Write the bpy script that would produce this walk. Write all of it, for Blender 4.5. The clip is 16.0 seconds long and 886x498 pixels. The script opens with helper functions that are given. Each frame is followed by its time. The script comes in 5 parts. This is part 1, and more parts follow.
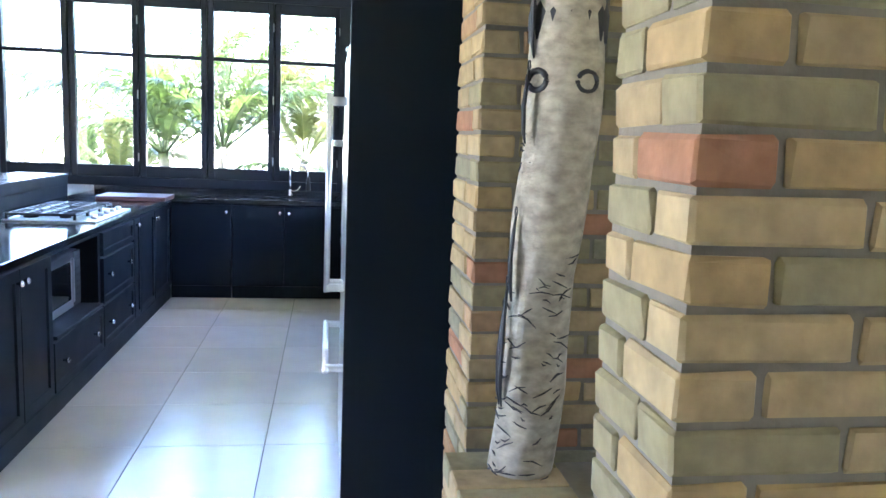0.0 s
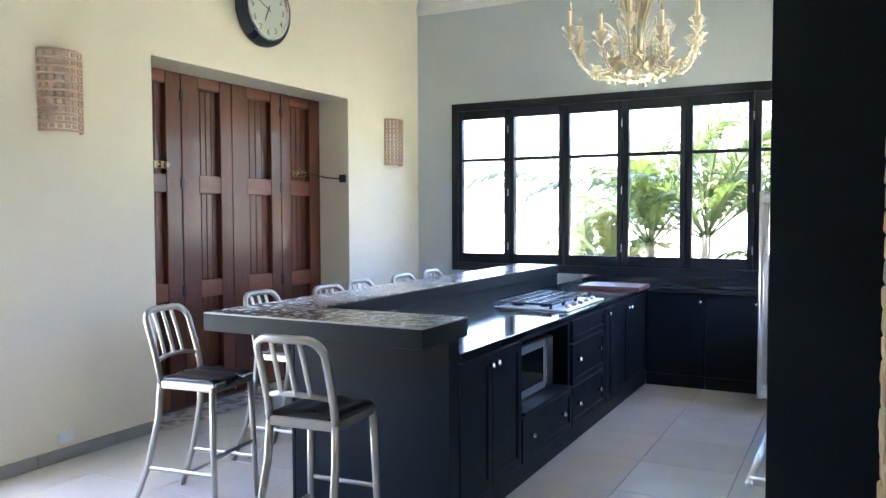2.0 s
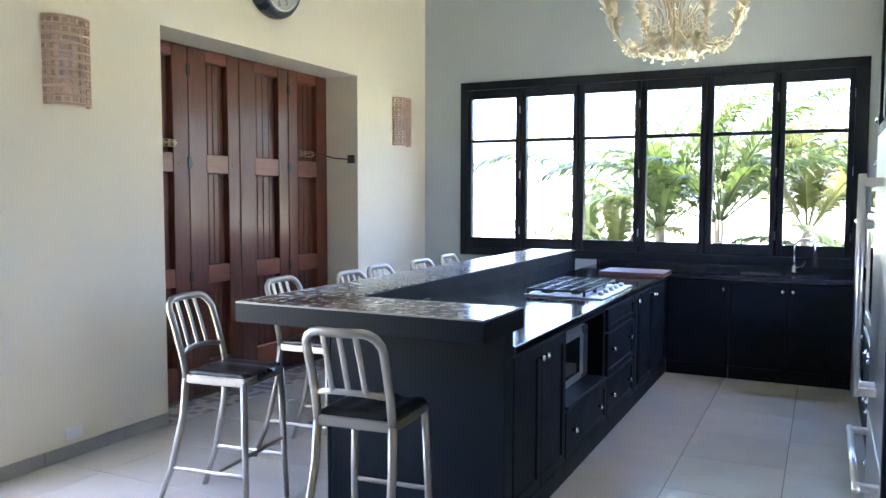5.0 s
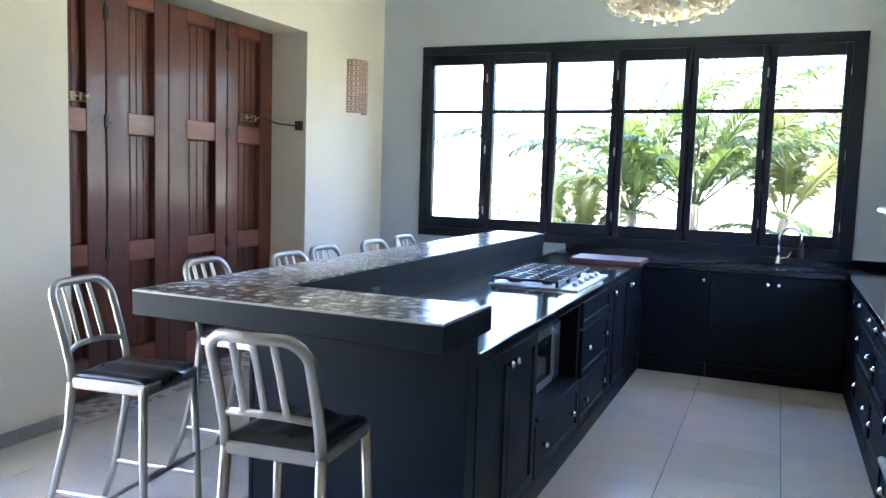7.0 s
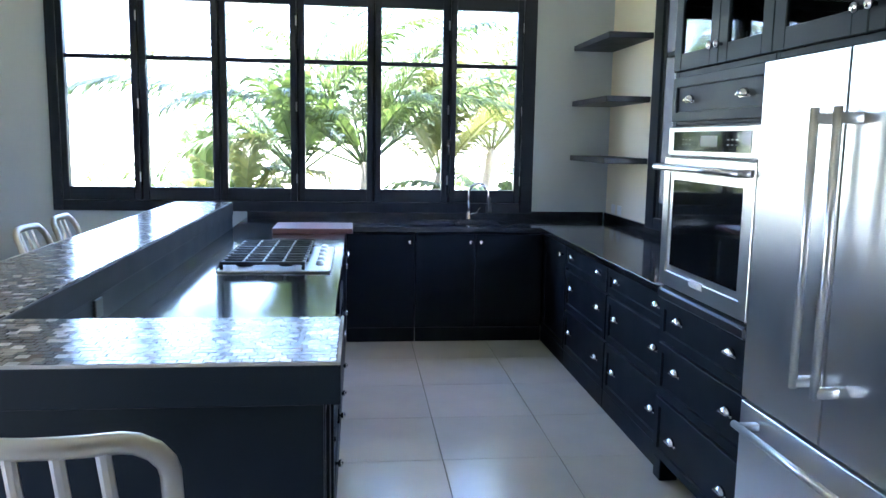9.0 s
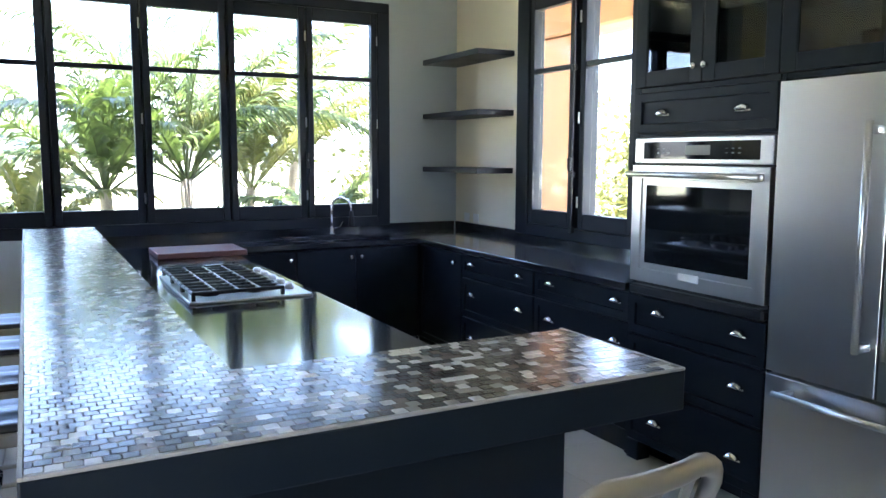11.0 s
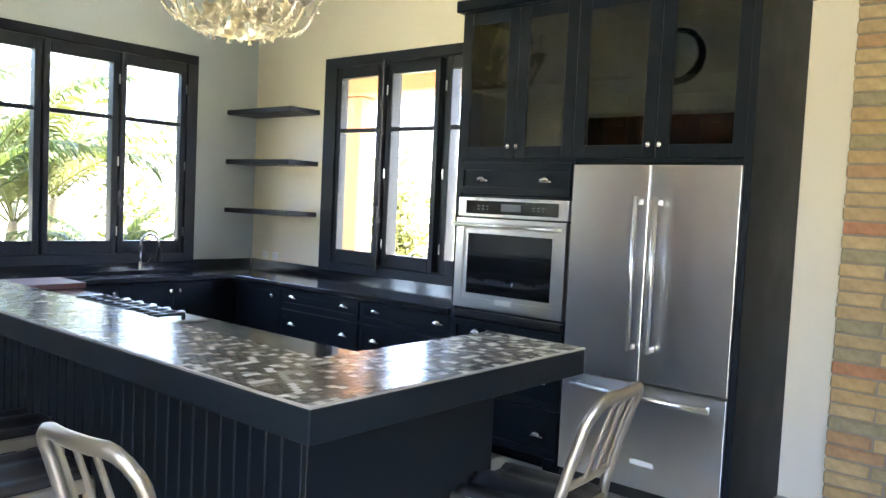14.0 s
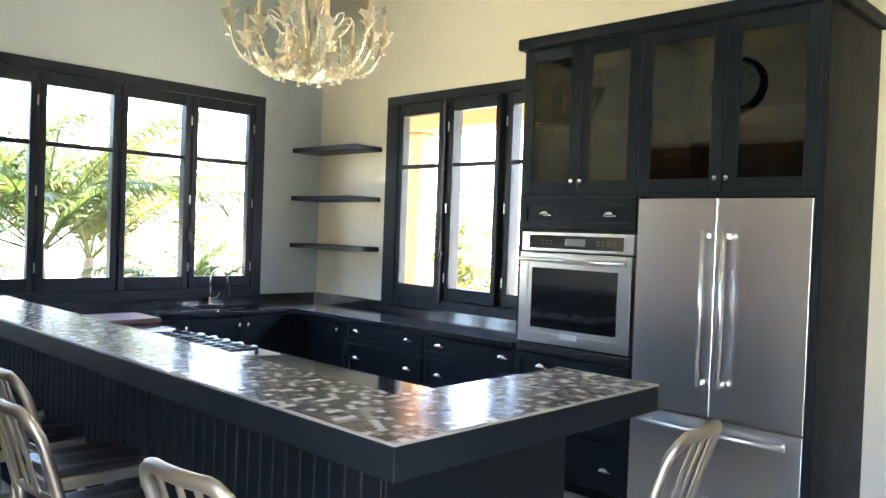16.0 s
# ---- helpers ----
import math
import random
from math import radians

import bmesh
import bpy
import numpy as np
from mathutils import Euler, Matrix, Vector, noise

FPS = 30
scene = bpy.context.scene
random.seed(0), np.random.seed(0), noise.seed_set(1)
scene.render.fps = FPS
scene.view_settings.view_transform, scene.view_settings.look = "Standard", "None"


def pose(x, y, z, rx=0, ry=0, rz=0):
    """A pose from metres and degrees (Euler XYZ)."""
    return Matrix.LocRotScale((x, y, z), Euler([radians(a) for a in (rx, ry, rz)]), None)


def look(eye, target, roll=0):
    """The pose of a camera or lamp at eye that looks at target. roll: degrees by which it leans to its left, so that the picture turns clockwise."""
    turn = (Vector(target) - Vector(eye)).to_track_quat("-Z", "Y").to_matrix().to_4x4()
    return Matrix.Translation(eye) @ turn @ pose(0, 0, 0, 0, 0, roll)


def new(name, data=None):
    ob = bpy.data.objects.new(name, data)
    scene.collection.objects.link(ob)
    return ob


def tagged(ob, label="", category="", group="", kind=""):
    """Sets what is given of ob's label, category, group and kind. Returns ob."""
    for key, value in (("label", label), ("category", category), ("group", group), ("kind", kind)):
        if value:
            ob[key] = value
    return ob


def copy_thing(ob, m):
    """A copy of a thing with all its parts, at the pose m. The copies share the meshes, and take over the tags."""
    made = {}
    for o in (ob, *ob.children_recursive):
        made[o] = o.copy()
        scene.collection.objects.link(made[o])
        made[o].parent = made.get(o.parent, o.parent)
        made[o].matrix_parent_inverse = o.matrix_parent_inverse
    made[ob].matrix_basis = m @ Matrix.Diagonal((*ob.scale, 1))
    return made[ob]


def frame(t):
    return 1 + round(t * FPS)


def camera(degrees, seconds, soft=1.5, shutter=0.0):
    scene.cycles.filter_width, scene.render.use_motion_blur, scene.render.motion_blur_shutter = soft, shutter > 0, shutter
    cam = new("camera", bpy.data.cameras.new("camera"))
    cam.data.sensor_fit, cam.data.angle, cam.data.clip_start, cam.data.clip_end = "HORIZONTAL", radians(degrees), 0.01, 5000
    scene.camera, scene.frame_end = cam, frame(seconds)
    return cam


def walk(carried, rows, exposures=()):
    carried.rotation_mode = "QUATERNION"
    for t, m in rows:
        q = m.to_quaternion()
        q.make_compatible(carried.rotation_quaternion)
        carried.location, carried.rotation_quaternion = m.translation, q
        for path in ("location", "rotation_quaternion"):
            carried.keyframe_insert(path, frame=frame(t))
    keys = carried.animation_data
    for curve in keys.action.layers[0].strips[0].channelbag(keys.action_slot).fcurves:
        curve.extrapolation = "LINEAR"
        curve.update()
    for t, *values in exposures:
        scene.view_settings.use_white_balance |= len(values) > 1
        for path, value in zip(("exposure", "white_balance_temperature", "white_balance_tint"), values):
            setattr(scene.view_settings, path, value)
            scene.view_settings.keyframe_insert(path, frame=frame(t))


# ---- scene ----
cam = camera(59.1, 16.0)
PATH = [
    (0, (0.163, 0.119, 1.531), (0.459, 2.078, 1.255), 2.3),
    (0.2, (0.242, 0.115, 1.528), (0.238, 2.1, 1.287), 1.4),
    (0.5, (0.352, 0.127, 1.555), (0.019, 2.091, 1.38), 1.5),
    (1, (0.483, 0.093, 1.609), (-0.21, 1.963, 1.466), 0.8),
    (1.5, (0.503, 0.052, 1.612), (-0.382, 1.838, 1.452), 0.3),
    (2, (0.499, 0.062, 1.623), (-0.434, 1.829, 1.531), -0.2),
    (2.5, (0.497, 0.071, 1.651), (-0.451, 1.832, 1.664), 0.4),
    (3, (0.5, 0.079, 1.652), (-0.458, 1.834, 1.684), 1.1),
    (3.5, (0.476, 0.085, 1.624), (-0.507, 1.827, 1.629), 1.8),
    (4, (0.316, 0.055, 1.678), (-0.698, 1.779, 1.686), 1.4),
    (4.5, (0.17, 0.086, 1.648), (-0.78, 1.845, 1.586), -0.1),
    (4.7, (0.111, 0.1, 1.635), (-0.8, 1.877, 1.522), -0.4),
    (7, (-0.234, 0.788, 1.588), (-1.013, 2.62, 1.399), 1.8),
    (7.5, (-0.442, 0.926, 1.591), (-1.107, 2.798, 1.364), 0.1),
    (8, (-0.56, 1.135, 1.577), (-1.07, 3.049, 1.303), 0.8),
    (8.5, (-0.752, 1.343, 1.584), (-0.894, 3.317, 1.299), 1.5),
    (9, (-1.148, 1.394, 1.594), (-0.931, 3.363, 1.318), 1.0),
    (11.3, (-2.617, 1.834, 1.566), (-1.608, 3.544, 1.326), 0.3),
    (11.5, (-2.726, 1.826, 1.56), (-1.666, 3.503, 1.312), 0.4),
    (12, (-2.993, 1.708, 1.56), (-1.832, 3.312, 1.279), 0.8),
    (12.5, (-3.205, 1.71, 1.571), (-1.918, 3.226, 1.358), 1.4),
    (13, (-3.43, 1.705, 1.615), (-2.007, 3.105, 1.49), 2.5),
    (13.5, (-3.597, 1.689, 1.611), (-2.078, 2.985, 1.504), 3.8),
    (14, (-3.711, 1.632, 1.615), (-2.184, 2.919, 1.5), 2.7),
    (14.5, (-3.759, 1.625, 1.632), (-2.3, 2.991, 1.546), 1.4),
    (15, (-3.751, 1.642, 1.644), (-2.319, 3.037, 1.587), 1.7),
    (15.5, (-3.758, 1.648, 1.639), (-2.318, 3.035, 1.587), 1.9),
    (16, (-3.794, 1.646, 1.64), (-2.36, 3.04, 1.598), 2.1),
]
walk(cam, [(t, look(eye, target, roll)) for t, eye, target, roll in PATH], [(0, 5.8, 5150, 19), (0.5, 5.55, 5150, 19), (1.2, 5.15, 5300, 20), (2.5, 5.02, 5450, 21), (4, 4.85, 5450, 22), (7, 5.0, 5250, 20), (9, 4.92, 5200, 18), (11.5, 4.6, 5650, 18), (13, 4.95, 5900, 18), (16, 5.12, 6050, 18)])

# ---- light and exposure ----
world = bpy.data.worlds.new("sky")
scene.world = world
world.use_nodes = True
wn = world.node_tree.nodes
sky = wn.new("ShaderNodeTexSky")
sky.sky_type = "NISHITA"
sky.sun_disc = False
sky.sun_elevation = radians(70)
sky.sun_rotation = radians(171)
sky.dust_density = 3.0
wn["Background"].inputs["Strength"].default_value = 0.15
world.node_tree.links.new(sky.outputs[0], wn["Background"].inputs["Color"])
sun = new("sun", bpy.data.lights.new("sun", "SUN"))
sun.data.energy, sun.data.angle, sun.data.color = 5.0, radians(0.6), (1.0, 0.95, 0.86)
sun.matrix_world = look((0, 0, 0), (-0.05, 0.3, -1.0))
# added daylight fill in an assumed, unseen opening of the west wall
back_light = new("west_fill_light", bpy.data.lights.new("west_fill_light", "AREA"))
back_light.data.shape, back_light.data.size, back_light.data.size_y = "RECTANGLE", 1.25, 2.3
back_light.data.energy, back_light.data.color = 0.45, (1.0, 0.94, 0.84)
back_light.matrix_world = look((-4.16, 1.8, 1.45), (2.0, 1.8, 1.5))


# ---- materials ----
def nodes_of(name):
    m = bpy.data.materials.new(name)
    m.use_nodes = True
    nt = m.node_tree
    return m, nt, nt.nodes["Principled BSDF"]


def surface(name, color, rough=0.5, metal=0.0, scale=6.0, amount=0.12, bump=0.0, bump_scale=60.0, rough_var=0.1,
            per=None, stretch=None, coat=0.0, spread=(0.84, 1.12)):
    """A paint, metal, stone or wood with variation at two scales and fine relief."""
    m, nt, bsdf = nodes_of(name)
    L = nt.links.new
    co = nt.nodes.new("ShaderNodeTexCoord")
    mp = nt.nodes.new("ShaderNodeMapping")
    if stretch:
        mp.inputs["Scale"].default_value = stretch
    L(co.outputs["Object"], mp.inputs["Vector"])
    n1 = nt.nodes.new("ShaderNodeTexNoise")
    n1.inputs["Scale"].default_value, n1.inputs["Detail"].default_value = scale, 6
    n2 = nt.nodes.new("ShaderNodeTexNoise")
    n2.inputs["Scale"].default_value, n2.inputs["Detail"].default_value = bump_scale, 4
    L(mp.outputs[0], n1.inputs["Vector"])
    L(mp.outputs[0], n2.inputs["Vector"])
    mix = nt.nodes.new("ShaderNodeMix")
    mix.data_type = "RGBA"
    mix.inputs["A"].default_value = (*[c * (1 - amount) for c in color], 1)
    mix.inputs["B"].default_value = (*[min(1, c * (1 + amount)) for c in color], 1)
    L(n1.outputs["Fac"], mix.inputs["Factor"])
    out = mix.outputs["Result"]
    if per:
        src = nt.nodes.new("ShaderNodeObjectInfo" if per == "object" else "ShaderNodeNewGeometry")
        hsv = nt.nodes.new("ShaderNodeHueSaturation")
        mr = nt.nodes.new("ShaderNodeMapRange")
        mr.inputs["To Min"].default_value, mr.inputs["To Max"].default_value = spread
        L(src.outputs["Random" if per == "object" else "Random Per Island"], mr.inputs["Value"])
        L(mr.outputs[0], hsv.inputs["Value"])
        L(out, hsv.inputs["Color"])
        out = hsv.outputs[0]
    L(out, bsdf.inputs["Base Color"])
    mr2 = nt.nodes.new("ShaderNodeMapRange")
    mr2.inputs["To Min"].default_value, mr2.inputs["To Max"].default_value = max(0.02, rough - rough_var), min(1, rough + rough_var)
    L(n1.outputs["Fac"], mr2.inputs["Value"])
    L(mr2.outputs[0], bsdf.inputs["Roughness"])
    bsdf.inputs["Metallic"].default_value = metal
    bsdf.inputs["Coat Weight"].default_value = coat
    if bump:
        bp = nt.nodes.new("ShaderNodeBump")
        bp.inputs["Strength"].default_value, bp.inputs["Distance"].default_value = bump, 0.004
        L(n2.outputs["Fac"], bp.inputs["Height"])
        L(bp.outputs[0], bsdf.inputs["Normal"])
    return m


def ramp_surface(name, stops, per, rough, bump=0.0, bump_scale=40.0, grain=0.15):
    """Pieces that each take one colour of a set."""
    m, nt, bsdf = nodes_of(name)
    L = nt.links.new
    src = nt.nodes.new("ShaderNodeObjectInfo" if per == "object" else "ShaderNodeNewGeometry")
    ramp = nt.nodes.new("ShaderNodeValToRGB")
    ramp.color_ramp.interpolation = "CONSTANT"
    els = ramp.color_ramp.elements
    for i, (p, c) in enumerate(stops):
        e = els[i] if i < 2 else els.new(p)
        e.position, e.color = p, (*c, 1)
    L(src.outputs["Random" if per == "object" else "Random Per Island"], ramp.inputs["Fac"])
    co = nt.nodes.new("ShaderNodeTexCoord")
    n = nt.nodes.new("ShaderNodeTexNoise")
    n.inputs["Scale"].default_value, n.inputs["Detail"].default_value = bump_scale, 6
    L(co.outputs["Object"], n.inputs["Vector"])
    mr = nt.nodes.new("ShaderNodeMapRange")
    mr.inputs["To Min"].default_value, mr.inputs["To Max"].default_value = 1 - grain, 1 + grain
    L(n.outputs["Fac"], mr.inputs["Value"])
    hsv = nt.nodes.new("ShaderNodeHueSaturation")
    L(mr.outputs[0], hsv.inputs["Value"])
    L(ramp.outputs[0], hsv.inputs["Color"])
    L(hsv.outputs[0], bsdf.inputs["Base Color"])
    bsdf.inputs["Roughness"].default_value = rough
    if bump:
        bp = nt.nodes.new("ShaderNodeBump")
        bp.inputs["Strength"].default_value, bp.inputs["Distance"].default_value = bump, 0.004
        L(n.outputs["Fac"], bp.inputs["Height"])
        L(bp.outputs[0], bsdf.inputs["Normal"])
    return m


def glass_sheet(name, tint=(1, 1, 1), gloss=0.08, rough=0.0):
    """A thin pane: clear, with a mirror share that grows at grazing angles."""
    m, nt, bsdf = nodes_of(name)
    nt.nodes.remove(bsdf)
    tr, gl, mix = (nt.nodes.new("ShaderNode" + k) for k in ("BsdfTransparent", "BsdfGlossy", "MixShader"))
    tr.inputs["Color"].default_value = (*tint, 1)
    gl.inputs["Roughness"].default_value = rough
    fr = nt.nodes.new("ShaderNodeLayerWeight")
    pw = nt.nodes.new("ShaderNodeMath")
    pw.operation = "POWER"
    pw.inputs[1].default_value = 4.0
    nt.links.new(fr.outputs["Facing"], pw.inputs[0])
    mul = nt.nodes.new("ShaderNodeMath")
    mul.operation = "MAXIMUM"
    mul.inputs[1].default_value = gloss
    nt.links.new(pw.outputs[0], mul.inputs[0])
    nt.links.new(mul.outputs[0], mix.inputs["Fac"])
    nt.links.new(tr.outputs[0], mix.inputs[1])
    nt.links.new(gl.outputs[0], mix.inputs[2])
    nt.links.new(mix.outputs[0], nt.nodes["Material Output"].inputs["Surface"])
    return m


def leaf_surface(name, dark, light):
    m, nt, bsdf = nodes_of(name)
    L = nt.links.new
    geo = nt.nodes.new("ShaderNodeNewGeometry")
    mix = nt.nodes.new("ShaderNodeMix")
    mix.data_type = "RGBA"
    mix.inputs["A"].default_value, mix.inputs["B"].default_value = (*dark, 1), (*light, 1)
    L(geo.outputs["Random Per Island"], mix.inputs["Factor"])
    L(mix.outputs["Result"], bsdf.inputs["Base Color"])
    bsdf.inputs["Roughness"].default_value = 0.45
    tl = nt.nodes.new("ShaderNodeBsdfTranslucent")
    L(mix.outputs["Result"], tl.inputs["Color"])
    ms = nt.nodes.new("ShaderNodeMixShader")
    ms.inputs["Fac"].default_value = 0.3
    L(bsdf.outputs[0], ms.inputs[1])
    L(tl.outputs[0], ms.inputs[2])
    L(ms.outputs[0], nt.nodes["Material Output"].inputs["Surface"])
    return m


CREAM = surface("cream_wall_paint", (0.82, 0.755, 0.60), 0.75, scale=1.6, amount=0.035, bump=0.12, bump_scale=35)
# window wall: greyer and darker than CREAM
GREY = surface("grey_window_wall", (0.49, 0.53, 0.55), 0.75, scale=1.6, amount=0.04, bump=0.12, bump_scale=35)
WHITE = surface("white_ceiling_paint", (0.80, 0.79, 0.75), 0.8, scale=2, amount=0.03, bump=0.1, bump_scale=30)
NAVY = surface("blue_black_cabinet_paint", (0.006, 0.009, 0.0125), 0.47, scale=5, amount=0.14, bump=0.05, bump_scale=90)
FRAME = surface("black_window_paint", (0.017, 0.020, 0.026), 0.42, scale=5, amount=0.15, bump=0.08, bump_scale=70)
FRAME.node_tree.nodes["Principled BSDF"].inputs["Specular IOR Level"].default_value = 0.2
STONE = surface("black_polished_stone", (0.022, 0.023, 0.026), 0.10, scale=60, amount=0.5, rough_var=0.05)
GROUT = surface("grey_grout", (0.17, 0.16, 0.15), 0.7, scale=30, amount=0.2)
FLOOR_TILE = surface("grey_floor_tile", (0.58, 0.56, 0.50), 0.20, scale=3.5, amount=0.10, rough_var=0.03, bump=0.03,
                     bump_scale=25, per="object", spread=(0.96, 1.05))
FLOOR_GROUT = surface("dark_floor_grout", (0.13, 0.125, 0.115), 0.8, scale=30, amount=0.2)
SKIRT = surface("grey_skirting_tile", (0.33, 0.32, 0.30), 0.35, scale=8, amount=0.12)
STEEL = surface("brushed_stainless_steel", (0.68, 0.68, 0.69), 0.28, 1.0, scale=1.5, amount=0.02, rough_var=0.0)
CHROME = surface("polished_chrome", (0.75, 0.75, 0.76), 0.12, 1.0, scale=8, amount=0.05, rough_var=0.04)
ALU = surface("brushed_aluminium", (0.45, 0.42, 0.365), 0.42, 1.0, scale=10, amount=0.10, bump=0.06, bump_scale=120,
              rough_var=0.08)
VINYL = surface("black_vinyl", (0.016, 0.016, 0.018), 0.30, scale=8, amount=0.2, bump=0.10, bump_scale=60)
IRON = surface("black_cast_iron", (0.02, 0.02, 0.02), 0.30, scale=30, amount=0.3, bump=0.2, bump_scale=120)
BLACK = surface("black_plastic", (0.012, 0.012, 0.013), 0.35, scale=10, amount=0.2)
BLACK_GLASS = surface("black_oven_glass", (0.008, 0.009, 0.010), 0.05, scale=3, amount=0.2, rough_var=0.02, coat=0.5)
DISPLAY = surface("grey_display", (0.16, 0.17, 0.17), 0.2, scale=5, amount=0.1)
MAHOGANY = surface("mahogany", (0.115, 0.035, 0.018), 0.33, scale=5, amount=0.45, bump=0.08, bump_scale=40,
                   stretch=(9, 9, 0.7), coat=0.15)
# cross grain; lighter than MAHOGANY to paint in the light on proud rails
MAHOGANY_LIT_RAIL = surface("mahogany_cross_grain_lit", (0.20, 0.068, 0.034), 0.33, scale=5, amount=0.35, bump=0.08, bump_scale=40,
                        stretch=(9, 0.7, 9), coat=0.15)
BOARD = surface("red_brown_chopping_wood", (0.16, 0.07, 0.055), 0.4, scale=6, amount=0.3, stretch=(1, 10, 10))
RATTAN = surface("pink_beige_rattan", (0.56, 0.38, 0.28), 0.6, scale=20, amount=0.2, bump=0.2, bump_scale=80)
BRASS = surface("dark_brass", (0.36, 0.27, 0.15), 0.35, 1.0, scale=20, amount=0.2)
DARK_METAL = surface("dark_forged_metal", (0.05, 0.048, 0.05), 0.5, 0.7, scale=30, amount=0.4, bump=0.3, bump_scale=70)
PLASTIC = surface("white_plastic", (0.85, 0.85, 0.83), 0.35, scale=5, amount=0.04)
CLOCK_FACE = surface("white_clock_dial", (0.60, 0.62, 0.55), 0.4, scale=4, amount=0.04)
CLOCK_RIM = surface("dark_blue_clock_rim", (0.015, 0.02, 0.03), 0.3, scale=4, amount=0.1)
CANDLE = surface("ivory_candle_tube", (0.70, 0.58, 0.36), 0.45, scale=15, amount=0.1)
LOG = surface("weathered_pale_log", (0.36, 0.31, 0.235), 0.75, scale=22, amount=0.95, bump=1.0, bump_scale=55, stretch=(1, 1, 1.6))
STUCCO = surface("apricot_stucco", (0.36, 0.185, 0.095), 0.85, scale=3, amount=0.08, bump=0.3, bump_scale=60)
GRASS = surface("lawn", (0.29, 0.28, 0.165), 0.9, scale=1.5, amount=0.4, bump=0.5, bump_scale=80)
BARK = surface("palm_bark", (0.24, 0.20, 0.14), 0.85, scale=8, amount=0.3, bump=0.5, bump_scale=30, stretch=(1, 1, 6))
ROOF = surface("roof_slab", (0.55, 0.50, 0.42), 0.85, scale=3, amount=0.1)
MORTAR = surface("grey_mortar", (0.22, 0.19, 0.145), 0.9, scale=25, amount=0.25, bump=0.6, bump_scale=60)
BRICK = ramp_surface("yellow_brick", [(0.0, (0.38, 0.26, 0.115)), (0.22, (0.41, 0.30, 0.15)), (0.42, (0.28, 0.23, 0.12)),
                                      (0.58, (0.36, 0.26, 0.13)), (0.72, (0.35, 0.21, 0.10)), (0.84, (0.25, 0.22, 0.13)),
                                      (0.955, (0.34, 0.16, 0.08))], "object", 0.85, bump=0.9, bump_scale=22, grain=0.45)
TRIM = surface("pale_metal_trim", (0.33, 0.31, 0.28), 0.5, 0.3, scale=20, amount=0.15)
MOSAIC_STOPS = [(0.0, (0.07, 0.060, 0.052)), (0.3, (0.11, 0.095, 0.08)), (0.50, (0.045, 0.042, 0.042)),
                (0.58, (0.30, 0.285, 0.25)), (0.74, (0.56, 0.54, 0.50)), (0.90, (0.17, 0.145, 0.12))]
MOSAIC = ramp_surface("glazed_mosaic", MOSAIC_STOPS, "object", 0.19, grain=0.1)
MOSAIC_REST = ramp_surface("glazed_mosaic_field", MOSAIC_STOPS, "island", 0.19, grain=0.1)
THRESHOLD = ramp_surface("patterned_threshold_tile", [(0.0, (0.45, 0.43, 0.38)), (0.4, (0.18, 0.17, 0.16)), (0.65, (0.32, 0.22, 0.15)),
                                                      (0.8, (0.50, 0.48, 0.43))], "island", 0.4)
LEAF = leaf_surface("palm_leaf", (0.022, 0.040, 0.007), (0.105, 0.145, 0.028))
LEAF_SHRUB = leaf_surface("shrub_leaf", (0.06, 0.075, 0.014), (0.19, 0.19, 0.045))
LEAF_YELLOW = leaf_surface("yellow_leaf", (0.045, 0.06, 0.010), (0.16, 0.16, 0.035))
PANE = glass_sheet("window_glass", gloss=0.02)
CABINET_PANE = glass_sheet("smoked_cabinet_glass", (0.46, 0.50, 0.50), 0.075, 0.02)
CRYSTAL, _nt, _b = nodes_of("champagne_blown_glass")
_b.inputs["Base Color"].default_value = (0.93, 0.85, 0.66, 1)
_b.inputs["Transmission Weight"].default_value = 0.7
_b.inputs["Roughness"].default_value = 0.06
_b.inputs["IOR"].default_value = 1.35
_n = _nt.nodes.new("ShaderNodeTexNoise")
_n.inputs["Scale"].default_value = 45
_bp = _nt.nodes.new("ShaderNodeBump")
_bp.inputs["Strength"].default_value, _bp.inputs["Distance"].default_value = 0.5, 0.004
_nt.links.new(_n.outputs["Fac"], _bp.inputs["Height"])
_nt.links.new(_bp.outputs[0], _b.inputs["Normal"])


for _m, _level in ((STONE, 1.0), (MOSAIC, 1.0), (MOSAIC_REST, 1.0), (FLOOR_TILE, 0.7), (NAVY, 0.17)):
    _m.node_tree.nodes["Principled BSDF"].inputs["Specular IOR Level"].default_value = _level

# ---- builders ----
ORIGIN = {}


def thing(name, place, label, category, group="", kind=""):
    """An Empty at the base of a thing of several parts."""
    ob = new(name)
    ob.location = place
    ob.empty_display_size = 0.1
    ORIGIN[ob.name] = Vector(place)
    return tagged(ob, label, category, group, kind)


def part(name, bm, material, parent=None, label="", smooth=False):
    """Links a bmesh, drawn in world coordinates, as one mesh under its thing."""
    me = bpy.data.meshes.new(name)
    if parent:
        bmesh.ops.translate(bm, verts=bm.verts, vec=-ORIGIN[parent.name])
    bm.to_mesh(me)
    bm.free()
    me.materials.append(material)
    if smooth:
        for p in me.polygons:
            p.use_smooth = True
    ob = new(name, me)
    if parent:
        ob.parent = parent
        ORIGIN[ob.name] = ORIGIN[parent.name]
    else:
        ORIGIN[ob.name] = Vector((0, 0, 0))
    return tagged(ob, label)


